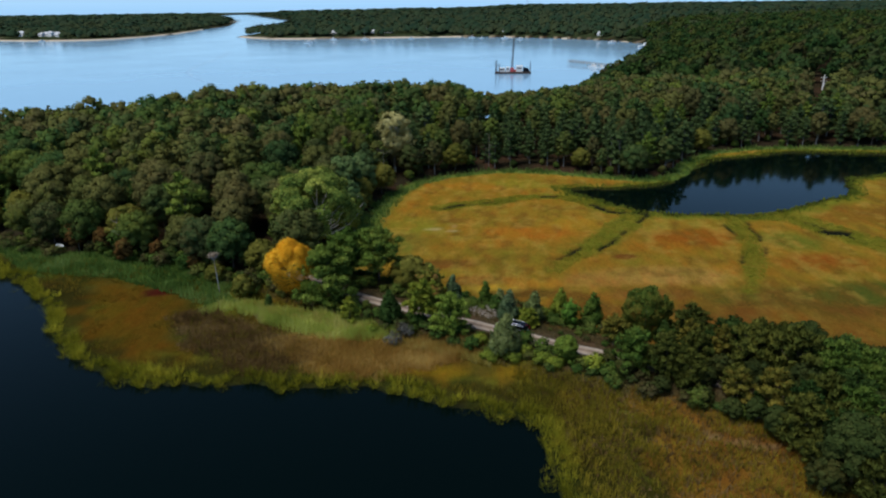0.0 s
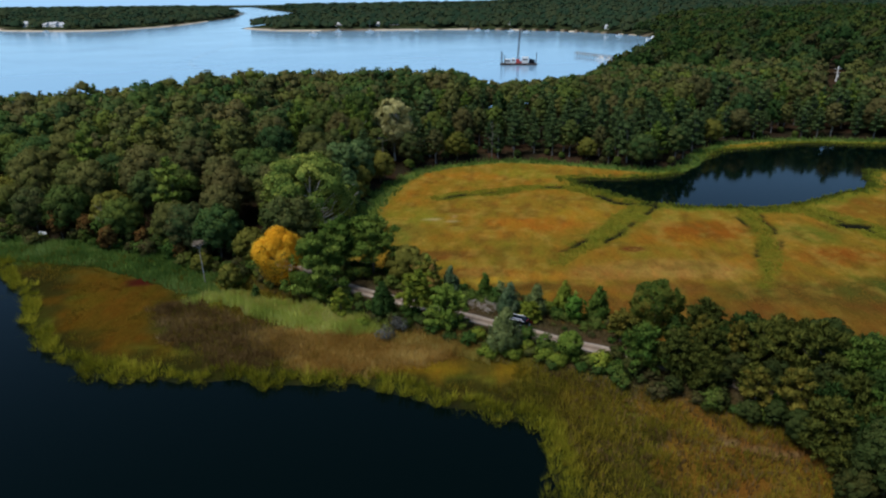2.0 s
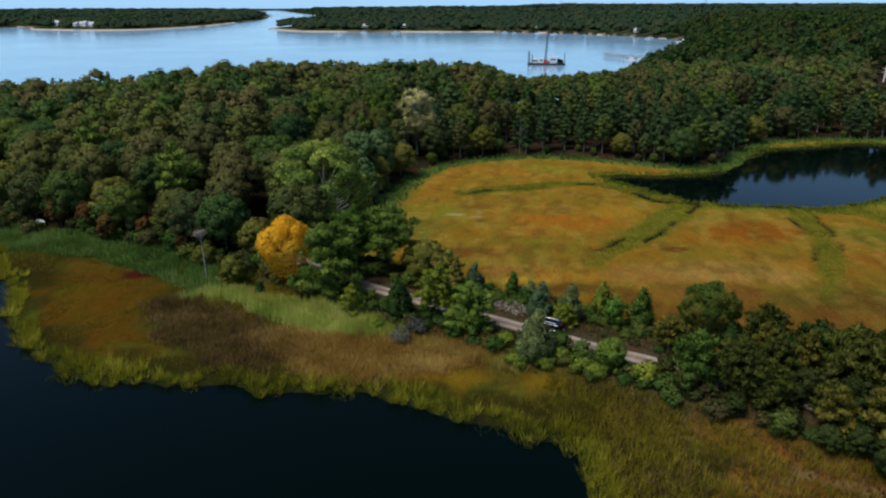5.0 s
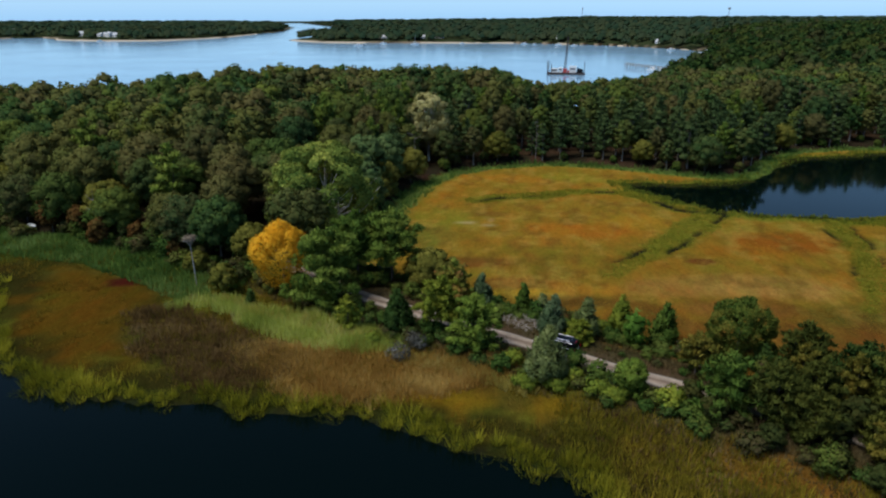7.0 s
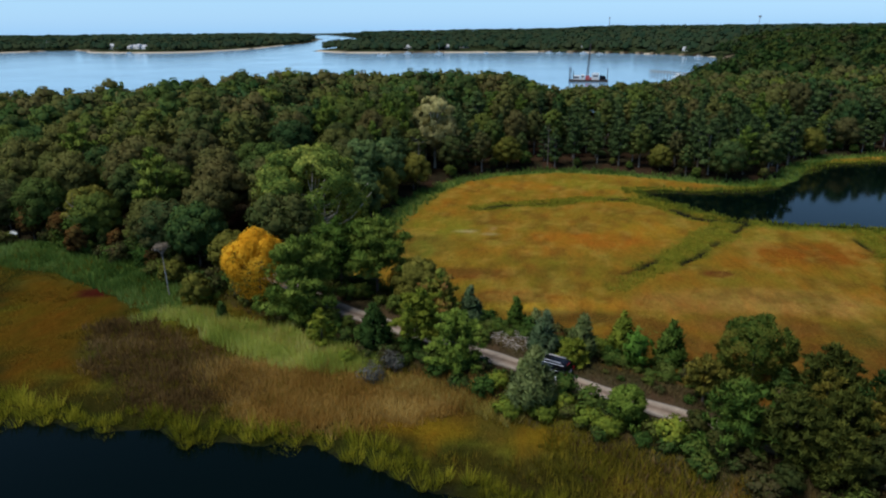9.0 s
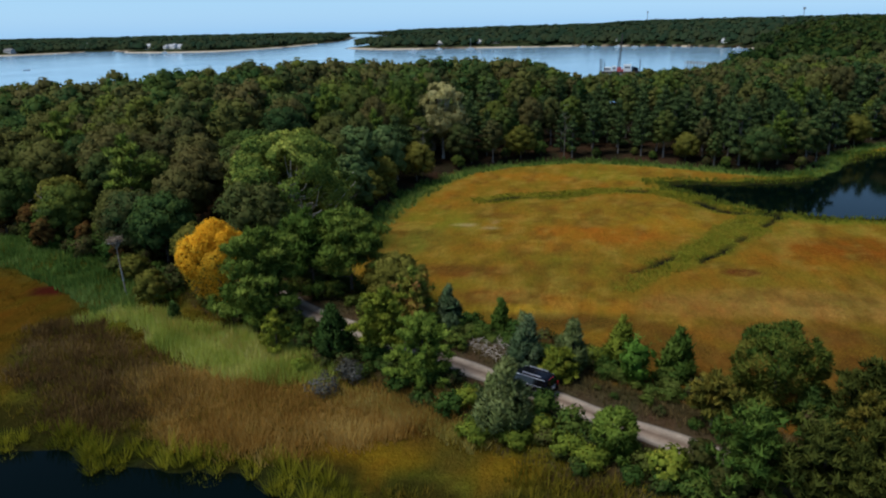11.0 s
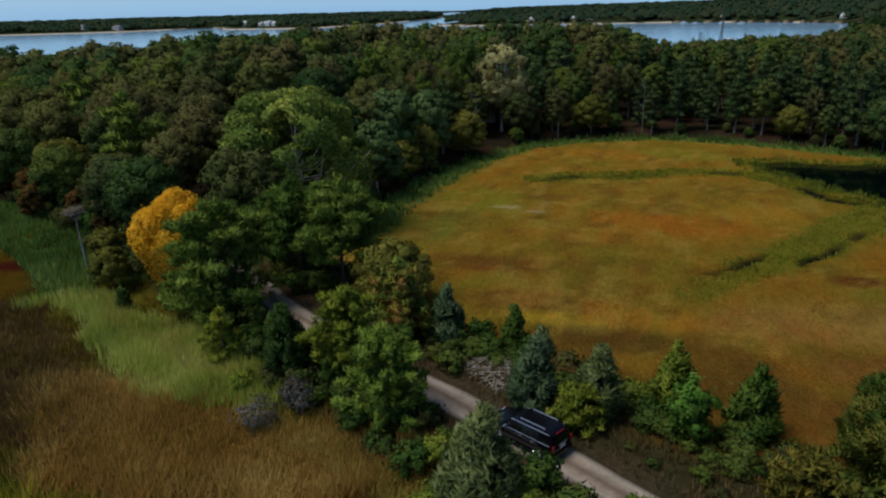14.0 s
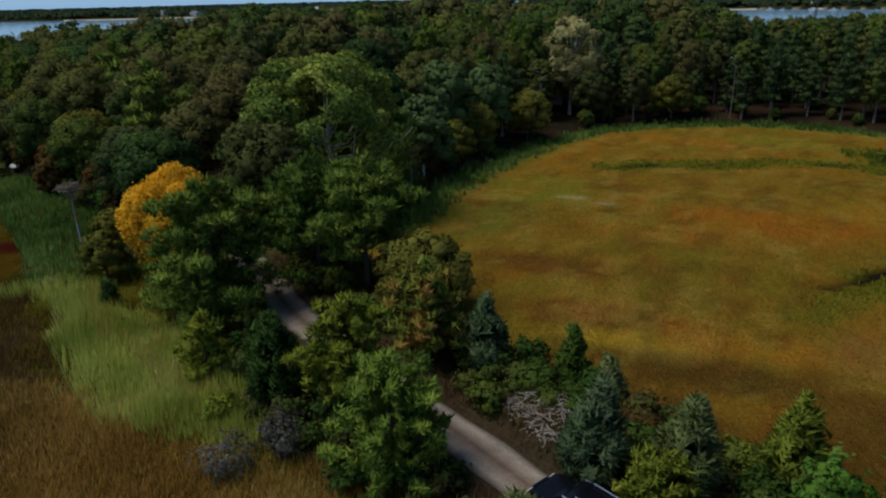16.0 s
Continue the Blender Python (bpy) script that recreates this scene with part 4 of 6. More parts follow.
put(tree("shrub", "low silvery grey shrub in the reeds", "shrub", "shrub", 1.7, 1.5, M_GREY, 900, 0.1, 29, bark=M_BARK_PALE), -9.2, 86.4, 0.0)
brush = new("dead_brush")
tagged(brush, "low tangle of bleached dead branches on the ground", "brushwood")
brng = np.random.default_rng(30)
for i in range(240):
    w, q, l = brng.uniform(0, 6.28), 2.7 * math.sqrt(brng.random()), brng.uniform(0.4, 1.3)
    p = Vector((math.cos(w) * q * 1.2, math.sin(w) * q * 0.7, brng.uniform(0.05, 0.4)))
    d = Vector((brng.normal(), brng.normal(), brng.normal() * 0.25)).normalized() * l
    v, f = tube([p - d * 0.5, p + Vector((0, 0, 0.08)), p + d * 0.5], [0.017, 0.014, 0.007], 4)
    o = new("branch", sheet_mesh("branch", v, f, M_DEADWOOD, flat=False))
    o.parent = brush
put(brush, 4.8, 95.4, -0.5)
put(tree("shrub", "low shrub in rust-red autumn leaf", "shrub", "shrub", 1.9, 1.5, M_RUST, 2200, 0.12, 31), 8.7, 96.4, 0.0)

for x, y, h, r, sd in ((-27.0, 152.0, 13.0, 4.6, 32), (-24.5, 140.5, 10.5, 4.0, 33), (-24.0, 161.0, 12.0, 4.0, 34)):
    put(tree("willow_tree", "tree with pale grey-green crown at the wood's edge", "tree", "broad", h, r, M_PALEGREEN, 7000, 0.27, sd, low=0.1, bark=M_BARK_PALE), x, y, sd * 0.7)

# kinds of tree that repeat
KINDS = [tree("oak_tree", "woodland oak in green and olive leaf", "tree", "broad", 13.0, 5.4, M_OAK, 3900, 0.28, 40, low=0.12, gaps=0.35, group="woodland trees"),
         tree("oak_tree", "woodland oak in green and olive leaf", "tree", "broad", 12.0, 4.4, M_OAK, 3300, 0.28, 41, low=0.12, gaps=0.35, group="woodland trees"),
         tree("oak_tree", "woodland oak with bare lower trunk", "tree", "broad", 14.0, 4.8, M_OAK, 3500, 0.28, 42, low=0.2, gaps=0.35, group="woodland trees"),
         tree("pine_tree", "tall woodland pine with tufted crown", "tree", "pine", 13.5, 3.8, M_PINE_MID, 3000, 0.28, 43, low=0.2, gaps=0.35, group="woodland trees"),
         tree("cedar_tree", "dark green cedar among the oaks", "tree", "cone", 8.0, 2.6, M_CEDAR, 2000, 0.28, 44, gaps=0.35, group="woodland trees")]
LOW = [tree("oak_tree", "oak at the wood's edge leafed to the ground", "tree", "broad", 11.0, 5.0, M_OAK, 4200, 0.27, 45, low=0.05, gaps=0.35, group="woodland trees"),
       tree("oak_tree", "olive oak at the wood's edge leafed to the ground", "tree", "broad", 9.0, 4.2, M_OLIVE, 4000, 0.26, 46, low=0.04, gaps=0.35, group="woodland trees"),
       tree("oak_tree", "young oak in the undergrowth of the woods", "tree", "broad", 5.0, 2.4, M_SHRUB, 900, 0.24, 47, low=0.02, gaps=0.35, group="woodland trees")]
# lens fall-off towards the view's corner is put into the dark leaf colours here
SMALL = [tree("pine_tree", "bushy pitch pine on the causeway", "tree", "pine", 6.8, 3.2, M_PINE_DARK, 5200, 0.18, 50, low=0.1, group="causeway trees"),
         tree("pine_tree", "olive green pitch pine on the causeway", "tree", "pine", 6.4, 3.0, M_PINE, 5600, 0.16, 51, low=0.1, group="causeway trees"),
         tree("oak_tree", "small causeway oak in olive leaf", "tree", "broad", 6.4, 2.9, M_DUSK, 3600, 0.18, 52, low=0.06, group="causeway trees"),
         tree("cedar_tree", "dark green cedar on the causeway", "tree", "cone", 5.2, 1.9, M_CEDAR, 2600, 0.17, 53, group="causeway trees")]
BUSHES = [tree("shrub", "low mixed green and brown shrub", "shrub", "shrub", 1.5, 1.3, M_SHRUB, 700, 0.14, 60, group="causeway shrubs"),
          tree("shrub", "low rounded shrub in dull green", "shrub", "shrub", 1.1, 1.1, M_SHRUB, 550, 0.13, 61, group="causeway shrubs"),
          tree("shrub", "upright scrub bush in dull green", "shrub", "shrub", 2.2, 1.2, M_SHRUB, 800, 0.14, 62, group="causeway shrubs")]

BACK = [tree("pine_tree", "tall slim pine at the head of the marsh", "tree", "pine", 13.0, 3.0, M_PINE_BACK, 3200, 0.26, 70, bark=M_BARK_GREY, low=0.24, gaps=0.3, group="woodland trees"),
        tree("pine_tree", "slim pine tufted almost to the ground", "tree", "pine", 12.0, 2.8, M_PINE_BACK, 3200, 0.26, 71, bark=M_BARK_GREY, low=0.1, gaps=0.3, group="woodland trees"),
        tree("oak_tree", "slender oak crowded among the pines", "tree", "broad", 12.6, 3.2, M_OAK, 2800, 0.26, 72, bark=M_BARK_GREY, low=0.16, gaps=0.42, group="woodland trees")]

rng = np.random.default_rng(77)


def scatter(rng, x0, x1, y0, y1, gap, test, tries=30000):
    """Random places, no two nearer than gap, where test(x, y) holds."""
    px, py = rng.uniform(x0, x1, tries), rng.uniform(y0, y1, tries)
    ok = test(px, py)
    cells, out = {}, []
    for x, y in zip(px[ok], py[ok]):
        i, j = int(x // gap), int(y // gap)
        if all((x - a) ** 2 + (y - b) ** 2 >= gap * gap for di in (-1, 0, 1) for dj in (-1, 0, 1) for a, b in cells.get((i + di, j + dj), ())):
            cells.setdefault((i, j), []).append((x, y))
            out.append((x, y))
    return out


def in_woods(px, py):
    z, s, w, r = lie(px, py)
    return (w > 1.5) & (s > 3) & (r > 3.2) & (np.hypot(px + 26, py - 124.5) > 8) & (np.hypot(px + 18.6, py - 189.5) > 4.5) & (along(px, py, [(-18.9, 189.5), (-17.6, 172)]) > 3.4) & (np.hypot(px + 27, py - 152) > 4.2) & (np.hypot(px + 24.5, py - 140.5) > 4) & (np.hypot(px + 24, py - 161) > 4) & (np.hypot(px + 28, py - 103) > 6) & (np.hypot(px + 80, py - 142) > 3.6) & (along(px, py, [(-80.5, 127), (-62, 114.6)]) > 2.4) & (along(px, py, [(155, 310), (128, 256)]) > 5) & (np.hypot(px + 27, py - 197) > 5)


def thick(a, b):
    """Where the wood stands closer: round the head of the marsh and towards the bay."""
    return ((b > 186) & (a > -115)) | ((b > 168) & (a > -30))


spots = scatter(rng, -170, 150, 105, 300, 5.7, lambda a, b: in_woods(a, b) & ~thick(a, b), 40000)
spots += scatter(rng, -115, 150, 168, 300, 4.4, lambda a, b: in_woods(a, b) & thick(a, b), 40000)
depth = lie(np.array([p[0] for p in spots]), np.array([p[1] for p in spots]))[2]
order = np.argsort(depth + 0.10 * np.abs(np.array([p[0] for p in spots])))
used, slender = [False] * len(KINDS), [False] * len(BACK)
behind = []
first = [True] * 3
for rank, i in enumerate(order):
    x, y = spots[i]
    if rank >= 280:
        behind.append((x, y))
        continue
    back = y > 165
    kind = rng.choice(5, p=(0.2, 0.17, 0.17, 0.4, 0.06) if back else (0.34, 0.26, 0.2, 0.1, 0.1))
    turn, s = rng.uniform(0, 6.28), rng.uniform(0.8, 1.16) * (0.86 + 0.14 * min(1, depth[i] / 8)) * (0.96 if back and x > -4 else 1.0)
    if depth[i] < 7 and (not back or rng.random() < 0.16):
        low = rng.choice(2, p=(0.45, 0.55))
        if first[low]:
            put(LOW[low], x, y, turn, s, 0.15)
            first[low] = False
        else:
            again(LOW[low], x, y, turn, s, 0.15)
        continue
    if back and x > -25 and rng.random() < 0.88:
        k = rng.choice(3, p=(0.42, 0.36, 0.22))
        size = s * rng.uniform(0.8, 1.06)
        if slender[k]:
            again(BACK[k], x, y, turn, size, 0.15, rng.uniform(0.85, 1.2))
        else:
            slender[k] = True
            put(BACK[k], x, y, turn, size, 0.15)
        continue
    if used[kind]:
        again(KINDS[kind], x, y, turn, s, 0.15, rng.uniform(0.62, 0.9) if back else 1.0)
    else:
        used[kind] = True
        put(KINDS[kind], x, y, turn, s, 0.15)


for x, y in scatter(rng, -110, 140, 105, 240, 3.4, lambda a, b: in_woods(a, b) & (lie(a, b)[2] < 6), 5000):
    s = rng.uniform(0.55, 1.1) * (0.7 if y > 165 else 1.0)
    if y > 165 and rng.random() < 0.35:
        continue
    if first[2]:
        put(LOW[2], x, y, 0.0, s, 0.1)
        first[2] = False
    else:
        again(LOW[2], x, y, rng.uniform(0, 6.28), s, 0.1)


def joined(name, places, protos, heights, label, mat, rng, category="woods"):
    """Many trees as one mesh: leaf sprays of a few crowns, set down at each place with a tint of its own."""
    V, F, T, N, at = [], [], [], [], 0
    px, py = np.array([p[0] for p in places]), np.array([p[1] for p in places])
    pz = lie(px, py)[0]
    for x, y, z in zip(px, py, pz):
        v, f, tt, nn = protos[rng.integers(len(protos))]
        w, s = rng.uniform(0, 6.28), rng.uniform(*heights) * float(1 - 0.33 * smooth((x + 8) / 18) * (1 - 0.6 * smooth((x - 60) / 20)) * (x < 200))
        c, q = math.cos(w) * s, math.sin(w) * s
        N.append(np.c_[(nn[:, 0] * c - nn[:, 1] * q) / s, (nn[:, 0] * q + nn[:, 1] * c) / s, nn[:, 2]])
        V.append(np.c_[v[:, 0] * c - v[:, 1] * q + x, v[:, 0] * q + v[:, 1] * c + y, v[:, 2] * s + z])
        F.append(f + at)
        T.append(np.clip(rng.random() * 0.93 + 0.07 * tt, 0, 1))
        at += len(v)
    ob = new(name, sheet_mesh(name, np.concatenate(V), np.concatenate(F), mat, {"tint": np.concatenate(T), "custom_normal": np.concatenate(N)}, flat=False))
    return tagged(ob, label, category, kind="stuff")


# the wood's far side, close to the bay
behind += scatter(rng, -90, 70, 225, 330, 3.5, lambda a, b: in_woods(a, b) & (lie(a, b)[1] < 26), 12000)
mid_protos = []
for s in range(6):
    g = np.random.default_rng(100 + s)
    h, r = 13.2 + s * 0.3, 4.6 + 0.25 * (s % 3)
    mid_protos.append(sprays(g, round_lobes(g, h, r, 0.12, 13) if s else layer_lobes(g, h, r * 0.85, 0.4, 12), 350, 0.59, 0.12, gaps=0.3, inner=0.0 if s == 0 else 0.84, stray=0.03, whole=0.85))
joined("woods", behind, mid_protos, (0.84, 1.13), "mixed autumn oak and pine woods in green, olive and brown", M_WOODS, rng)


CLEARINGS = [(-680, 1172, 24), (-950, 1300, 6), (-735, 1180, 7), (-962, 1115, 11), (-1030, 1105, 9), (-205, 1115, 5), (-145, 1115, 4), (155, 310, 7)]


def on_land(px, py):
    """Wooded land, without the clearings that run from the houses towards the water."""
    z, s, w, r = lie(px, py)
    ok = (w > 2) & (s > 4)
    for x, y, reach in CLEARINGS:
        q = math.hypot(x, y) / (34 if y > 900 else 70)
        ok &= along(px, py, [(x, y), (x - x / q, y - y / q)]) > reach
    return ok


far_protos = []
for s in range(5):
    g = np.random.default_rng(200 + s)
    h, r = 12.0 + s * 0.6, 4.6
    far_protos.append(sprays(g, broad_lobes(g, h, r, 0.3, 5), 64, 1.45, 0.1, gaps=0.2, inner=0.9))
right = scatter(rng, 40, 560, 230, 900, 7.5, lambda a, b: on_land(a, b) & ((a > 150) | (b > 300)) & (a < 0.75 * b + 60) & (a > 0.12 * b - 60) & (np.hypot(a - 155, b - 310) > 8), 22000)
joined("woods", right, far_protos, (0.85, 1.2), "dark green and rusty woods on the mainland", M_MAIN, rng)

dome = []
for s in range(8):      # four crowns of two lobes, and four simple ones for the distance
    g = np.random.default_rng(300 + s)
    h, r = 12.0, 5.5
    dome.append(sprays(g, [(0, 0, 6.2, 4.4, 4.4, 4.6), (1.9 * math.cos(s), 1.9 * math.sin(s), 9.0, 3.2, 3.0, 2.8)][:2 if s < 4 else 1], 6, 2.2, 0.0, gaps=0.0, inner=1.0))
for i, (v, f, tt, nn) in enumerate(dome):
    nn = nn * 0.45 + np.array([0, 0, 0.7])
    dome[i] = (v, f, tt, nn / np.linalg.norm(nn, axis=1)[:, None])
rr = np.exp(rng.uniform(math.log(600), math.log(4800), 11000))
th = rng.uniform(-1.0, 0.62, 11000)
fx, fy = rr * np.sin(th), rr * np.cos(th)
ok = on_land(fx, fy) & (lie(fx, fy)[1] > 9) & ((fy > 890) | (fx < 0))
far = list(zip(fx[ok], fy[ok]))
# the front rows along the far shores
for (x0, y0), (x1, y1) in zip(BAY[9:], BAY[10:]):
    if max(math.hypot(x0, y0), math.hypot(x1, y1)) < 2700 and min(y0, y1) > 690:
        m = int(math.hypot(x1 - x0, y1 - y0) / 2.2)
        u, off = rng.random(m), rng.uniform(14, 75, m)
        q = math.hypot(x1 - x0, y1 - y0)
        far += list(zip(x0 + (x1 - x0) * u + (y1 - y0) / q * off, y0 + (y1 - y0) * u - (x1 - x0) / q * off))
fx, fy = np.array([p[0] for p in far]), np.array([p[1] for p in far])
ok = on_land(fx, fy) & (lie(fx, fy)[1] > 6)
far = list(zip(fx[ok], fy[ok]))


def grown(places, name, protos, label, mat):
    V, F, T, N, at = [], [], [], [], 0
    px, py = np.array([p[0] for p in places]), np.array([p[1] for p in places])
    pz = lie(px, py)[0]
    for x, y, z in zip(px, py, pz):
        v, f, tt, nn = protos[rng.integers(4) + (4 if math.hypot(x, y) > 1700 else 0)]
        s = rng.uniform(0.55, 1.2)
        wide = s * rng.uniform(1.0, 1.5) * max(1.0, math.hypot(x, y) / 1250)
        N.append(nn)
        V.append(np.c_[v[:, 0] * wide + x, v[:, 1] * wide + y, v[:, 2] * s + z])
        F.append(f + at)
        T.append(np.clip(rng.random() * 0.85 + 0.15 * tt, 0, 1))
        at += len(v)
    ob = new(name, sheet_mesh(name, np.concatenate(V), np.concatenate(F), mat, {"tint": np.concatenate(T), "custom_normal": np.concatenate(N)}, flat=False))
    return tagged(ob, label, "woods", kind="stuff")


grown(far, "far_woods", dome, "dark green woods beyond the bay", M_FAR)

# the thicket along the track and on the point
used = [False] * len(SMALL)


def in_thicket(px, py):
    z, s, w, r = lie(px, py)
    south = (py - 81.8) * 0.87 + (px - 19.9) * 0.5 < 0
    ok = (px > 36) & (r < np.where(south, 17, 12)) & (r > 2.3) & (s > 6)
    for x, y, *rest in THICKET:
        ok &= np.hypot(px - x, py - y) > 2.4
    return ok


SMALL += [tree("pine_tree", "small yellow-olive pitch pine on the causeway", "tree", "pine", 5.6, 1.9, M_THIN, 3800, 0.15, 54, low=0.22, group="causeway trees"),
          tree("pine_tree", "olive pitch pine with rusty lower needles", "tree", "pine", 7.0, 3.0, M_PINE_OLIVE, 7000, 0.17, 55, low=0.16, group="causeway trees"),
          tree("oak_tree", "green leafy young oak on the causeway", "tree", "broad", 8.4, 3.2, M_DULLGREEN, 7000, 0.18, 56, low=0.06, group="causeway trees")]
# place, kind, size and slimness of the trees that close the causeway's end
THICKET = [(20.2, 79.3, 2, 0.36, 1.3), (22.7, 77.2, 1, 0.98, 0.95), (30.8, 73.6, 2, 0.5, 1.0), (33.8, 72.0, 5, 0.6, 1.0), (27.9, 76.4, 5, 0.6, 1.0), (26.4, 75.6, 5, 0.9, 1.0), (28.6, 73.6, 5, 0.74, 1.0), (32.4, 85.4, 5, 0.98, 1.0), (31.4, 82.8, 4, 0.98, 0.9), (34.6, 79.6, 4, 1.06, 0.75),
           (31.0, 78.2, 5, 0.8, 0.9), (37.6, 77.2, 5, 1.04, 1.0), (39.8, 80.6, 5, 0.98, 0.9), (41.6, 74.4, 5, 1.15, 1.05), (44.6, 78.4, 6, 0.92, 1.0), (45.6, 72.4, 1, 1.1, 1.0),
           (32.9, 69.2, 4, 0.95, 1.0), (36.5, 67.8, 4, 1.06, 1.2), (34.3, 66.6, 6, 0.41, 1.0), (31.8, 67.2, 6, 0.37, 1.0), (35.6, 64.4, 6, 0.48, 1.0), (29.4, 70.0, 2, 0.36, 1.3),
           (39.4, 65.8, 0, 0.8, 1.0), (41.6, 62.2, 5, 0.8, 1.1), (44.4, 66.6, 0, 0.92, 1.0), (40.6, 69.6, 2, 0.85, 1.0), (36.4, 72.4, 2, 0.7, 1.0), (33.0, 74.8, 2, 0.62, 1.0),
           (29.4, 88.0, 3, 0.62, 1.2), (34.6, 87.4, 2, 0.6, 1.0), (38.2, 84.6, 0, 0.72, 1.0), (42.0, 84.0, 2, 0.8, 1.0), (21.6, 76.4, 2, 0.4, 1.2), (25.2, 72.6, 2, 0.36, 1.3),
           (24.6, 79.0, 2, 0.42, 1.1), (27.2, 78.6, 0, 0.55, 1.0), (47.6, 75.2, 0, 1.0, 1.0), (38.0, 58.6, 5, 0.7, 1.0), (43.0, 57.4, 0, 0.8, 1.0), (28.8, 84.6, 2, 0.3, 1.2)]
used += [False] * 3
spots = [(*p, rng.uniform(0, 6.28)) for p in THICKET]
for x, y in scatter(rng, 22, 68, 36, 100, 3.0, in_thicket, 3500):
    spots.append((x, y, rng.choice(7, p=(0.24, 0.12, 0.2, 0.08, 0.06, 0.22, 0.08)), rng.uniform(0.6, 1.05), 1.0, rng.uniform(0, 6.28)))
for x, y, kind, s, slim, turn in spots:
    if used[kind]:
        again(SMALL[kind], x, y, turn, s, slim=slim)
    else:
        used[kind] = True
        put(SMALL[kind], x, y, turn, s, slim=slim)

# a closed row on both sides where the track runs through the thicket
for i, (p, q) in enumerate(zip(bend(ROAD, 3.1)[:-1], bend(ROAD, 3.1)[1:])):
    if 46 < p[0] < 76:
        d = (q - p) / np.linalg.norm(q - p)
        for k in (-1, 1):
            x, y = p[0] - d[1] * k * rng.uniform(2.5, 3.2), p[1] + d[0] * k * rng.uniform(2.5, 3.2)
            again(SMALL[rng.choice((0, 1, 2))], x, y, rng.uniform(0, 6.28), rng.uniform(0.62, 0.85))

EDGE_SHRUB = tree("shrub", "low leafy green shrub at the edge of the hay", "shrub", "shrub", 1.7, 1.4, M_EDGE, 900, 0.12, 67, group="causeway shrubs")
put(EDGE_SHRUB, 12.4, 95.2)
G1 = tree("shrub", "bright green low shrub beside the track", "shrub", "shrub", 1.6, 1.4, M_PINE_LIGHT, 1800, 0.13, 63, group="causeway shrubs")
put(G1, 4.6, 81.6)
for x, y, s in ((7.6, 81.0, 0.9), (9.4, 82.6, 0.8), (11.6, 80.2, 1.0), (13.0, 79.2, 0.9), (3.4, 85.6, 0.8), (18.0, 78.4, 1.1), (-12.6, 90.0, 0.8), (2.4, 98.6, 0.7), (6.6, 99.6, 0.8), (13.6, 95.8, 0.9), (9.6, 97.8, 0.7)):
    again(G1, x, y, s * 7, s)
used = [False] * len(BUSHES)


# scrub where the verge meets the hay
for x, y in scatter(rng, -3, 30, 88, 104, 1.2, lambda a, b: np.abs((b - 97.6) * 0.87 + (a - 6) * 0.42 + ragged(a, b) * 0.25) < 1.6, 1500):
    again(EDGE_SHRUB, x, y, rng.uniform(0, 6.28), rng.uniform(0.32, 0.85))

def in_scrub(px, py):
    z, s, w, r = lie(px, py)
    south = (py - 92) * 0.87 + (px - 0.7) * 0.5 < 0
    return (r > np.where(south, 3.0, 2.6)) & (r < np.where(south, 6.5, 9.5)) & (px > -38) & (px < 40) & (w < 0) & (np.hypot(px - 4.8, py - 95.4) > 3.2)


for x, y in scatter(rng, -40, 45, 66, 118, 1.5, in_scrub, 3400):
    kind = rng.choice(3, p=(0.45, 0.35, 0.2))
    turn, s = rng.uniform(0, 6.28), rng.uniform(0.6, 1.2)
    if x > 9 and (y - 92) * 0.87 + (x - 0.7) * 0.5 > 0 and lie(np.array([x]), np.array([y]))[3][0] < 7:
        s *= 0.5
    if used[kind]:
        again(BUSHES[kind], x, y, turn, s)
    else:
        used[kind] = True
        put(BUSHES[kind], x, y, turn, s)


# brush along the foot of the woods
for x, y in scatter(rng, -95, -22, 100, 135, 2.1, lambda a, b: (np.abs(lie(a, b)[2] - 0.6) < 2.2) & (np.hypot(a + 27.4, b - 103.3) > 4) & (along(a, b, [(-80.5, 127), (-62, 114.6)]) > 2.4) & (lie(a, b)[3] > 3), 1500):
    again(BUSHES[rng.choice((0, 2))], x, y, rng.uniform(0, 6.28), rng.uniform(0.8, 1.7))
RUSTY_OAK = tree("oak_tree", "young oak in rust-brown leaf at the wood's edge", "tree", "broad", 5.2, 1.9, M_RUST, 2400, 0.2, 68, low=0.04, group="woodland trees")
put(RUSTY_OAK, -63.5, 119.6, 0.5)
for x, y, s in ((-76.0, 126.0, 1.25), (-57.6, 120.6, 0.8), (-70.2, 125.0, 1.0), (-48.6, 115.4, 0.7)):
    again(RUSTY_OAK, x, y, s * 9, s)
put(tree("oak_tree", "small olive-brown bushy oak beside the nest pole", "tree", "broad", 4.4, 2.0, M_OLIVE, 5000, 0.14, 64, low=0.03), -35.6, 102.6, 0.0)
put(tree("oak_tree", "low olive-brown oak bush at the wood's edge", "tree", "broad", 3.6, 2.0, M_OLIVE, 4500, 0.14, 65, low=0.03), -42.6, 109.6, 0.0)

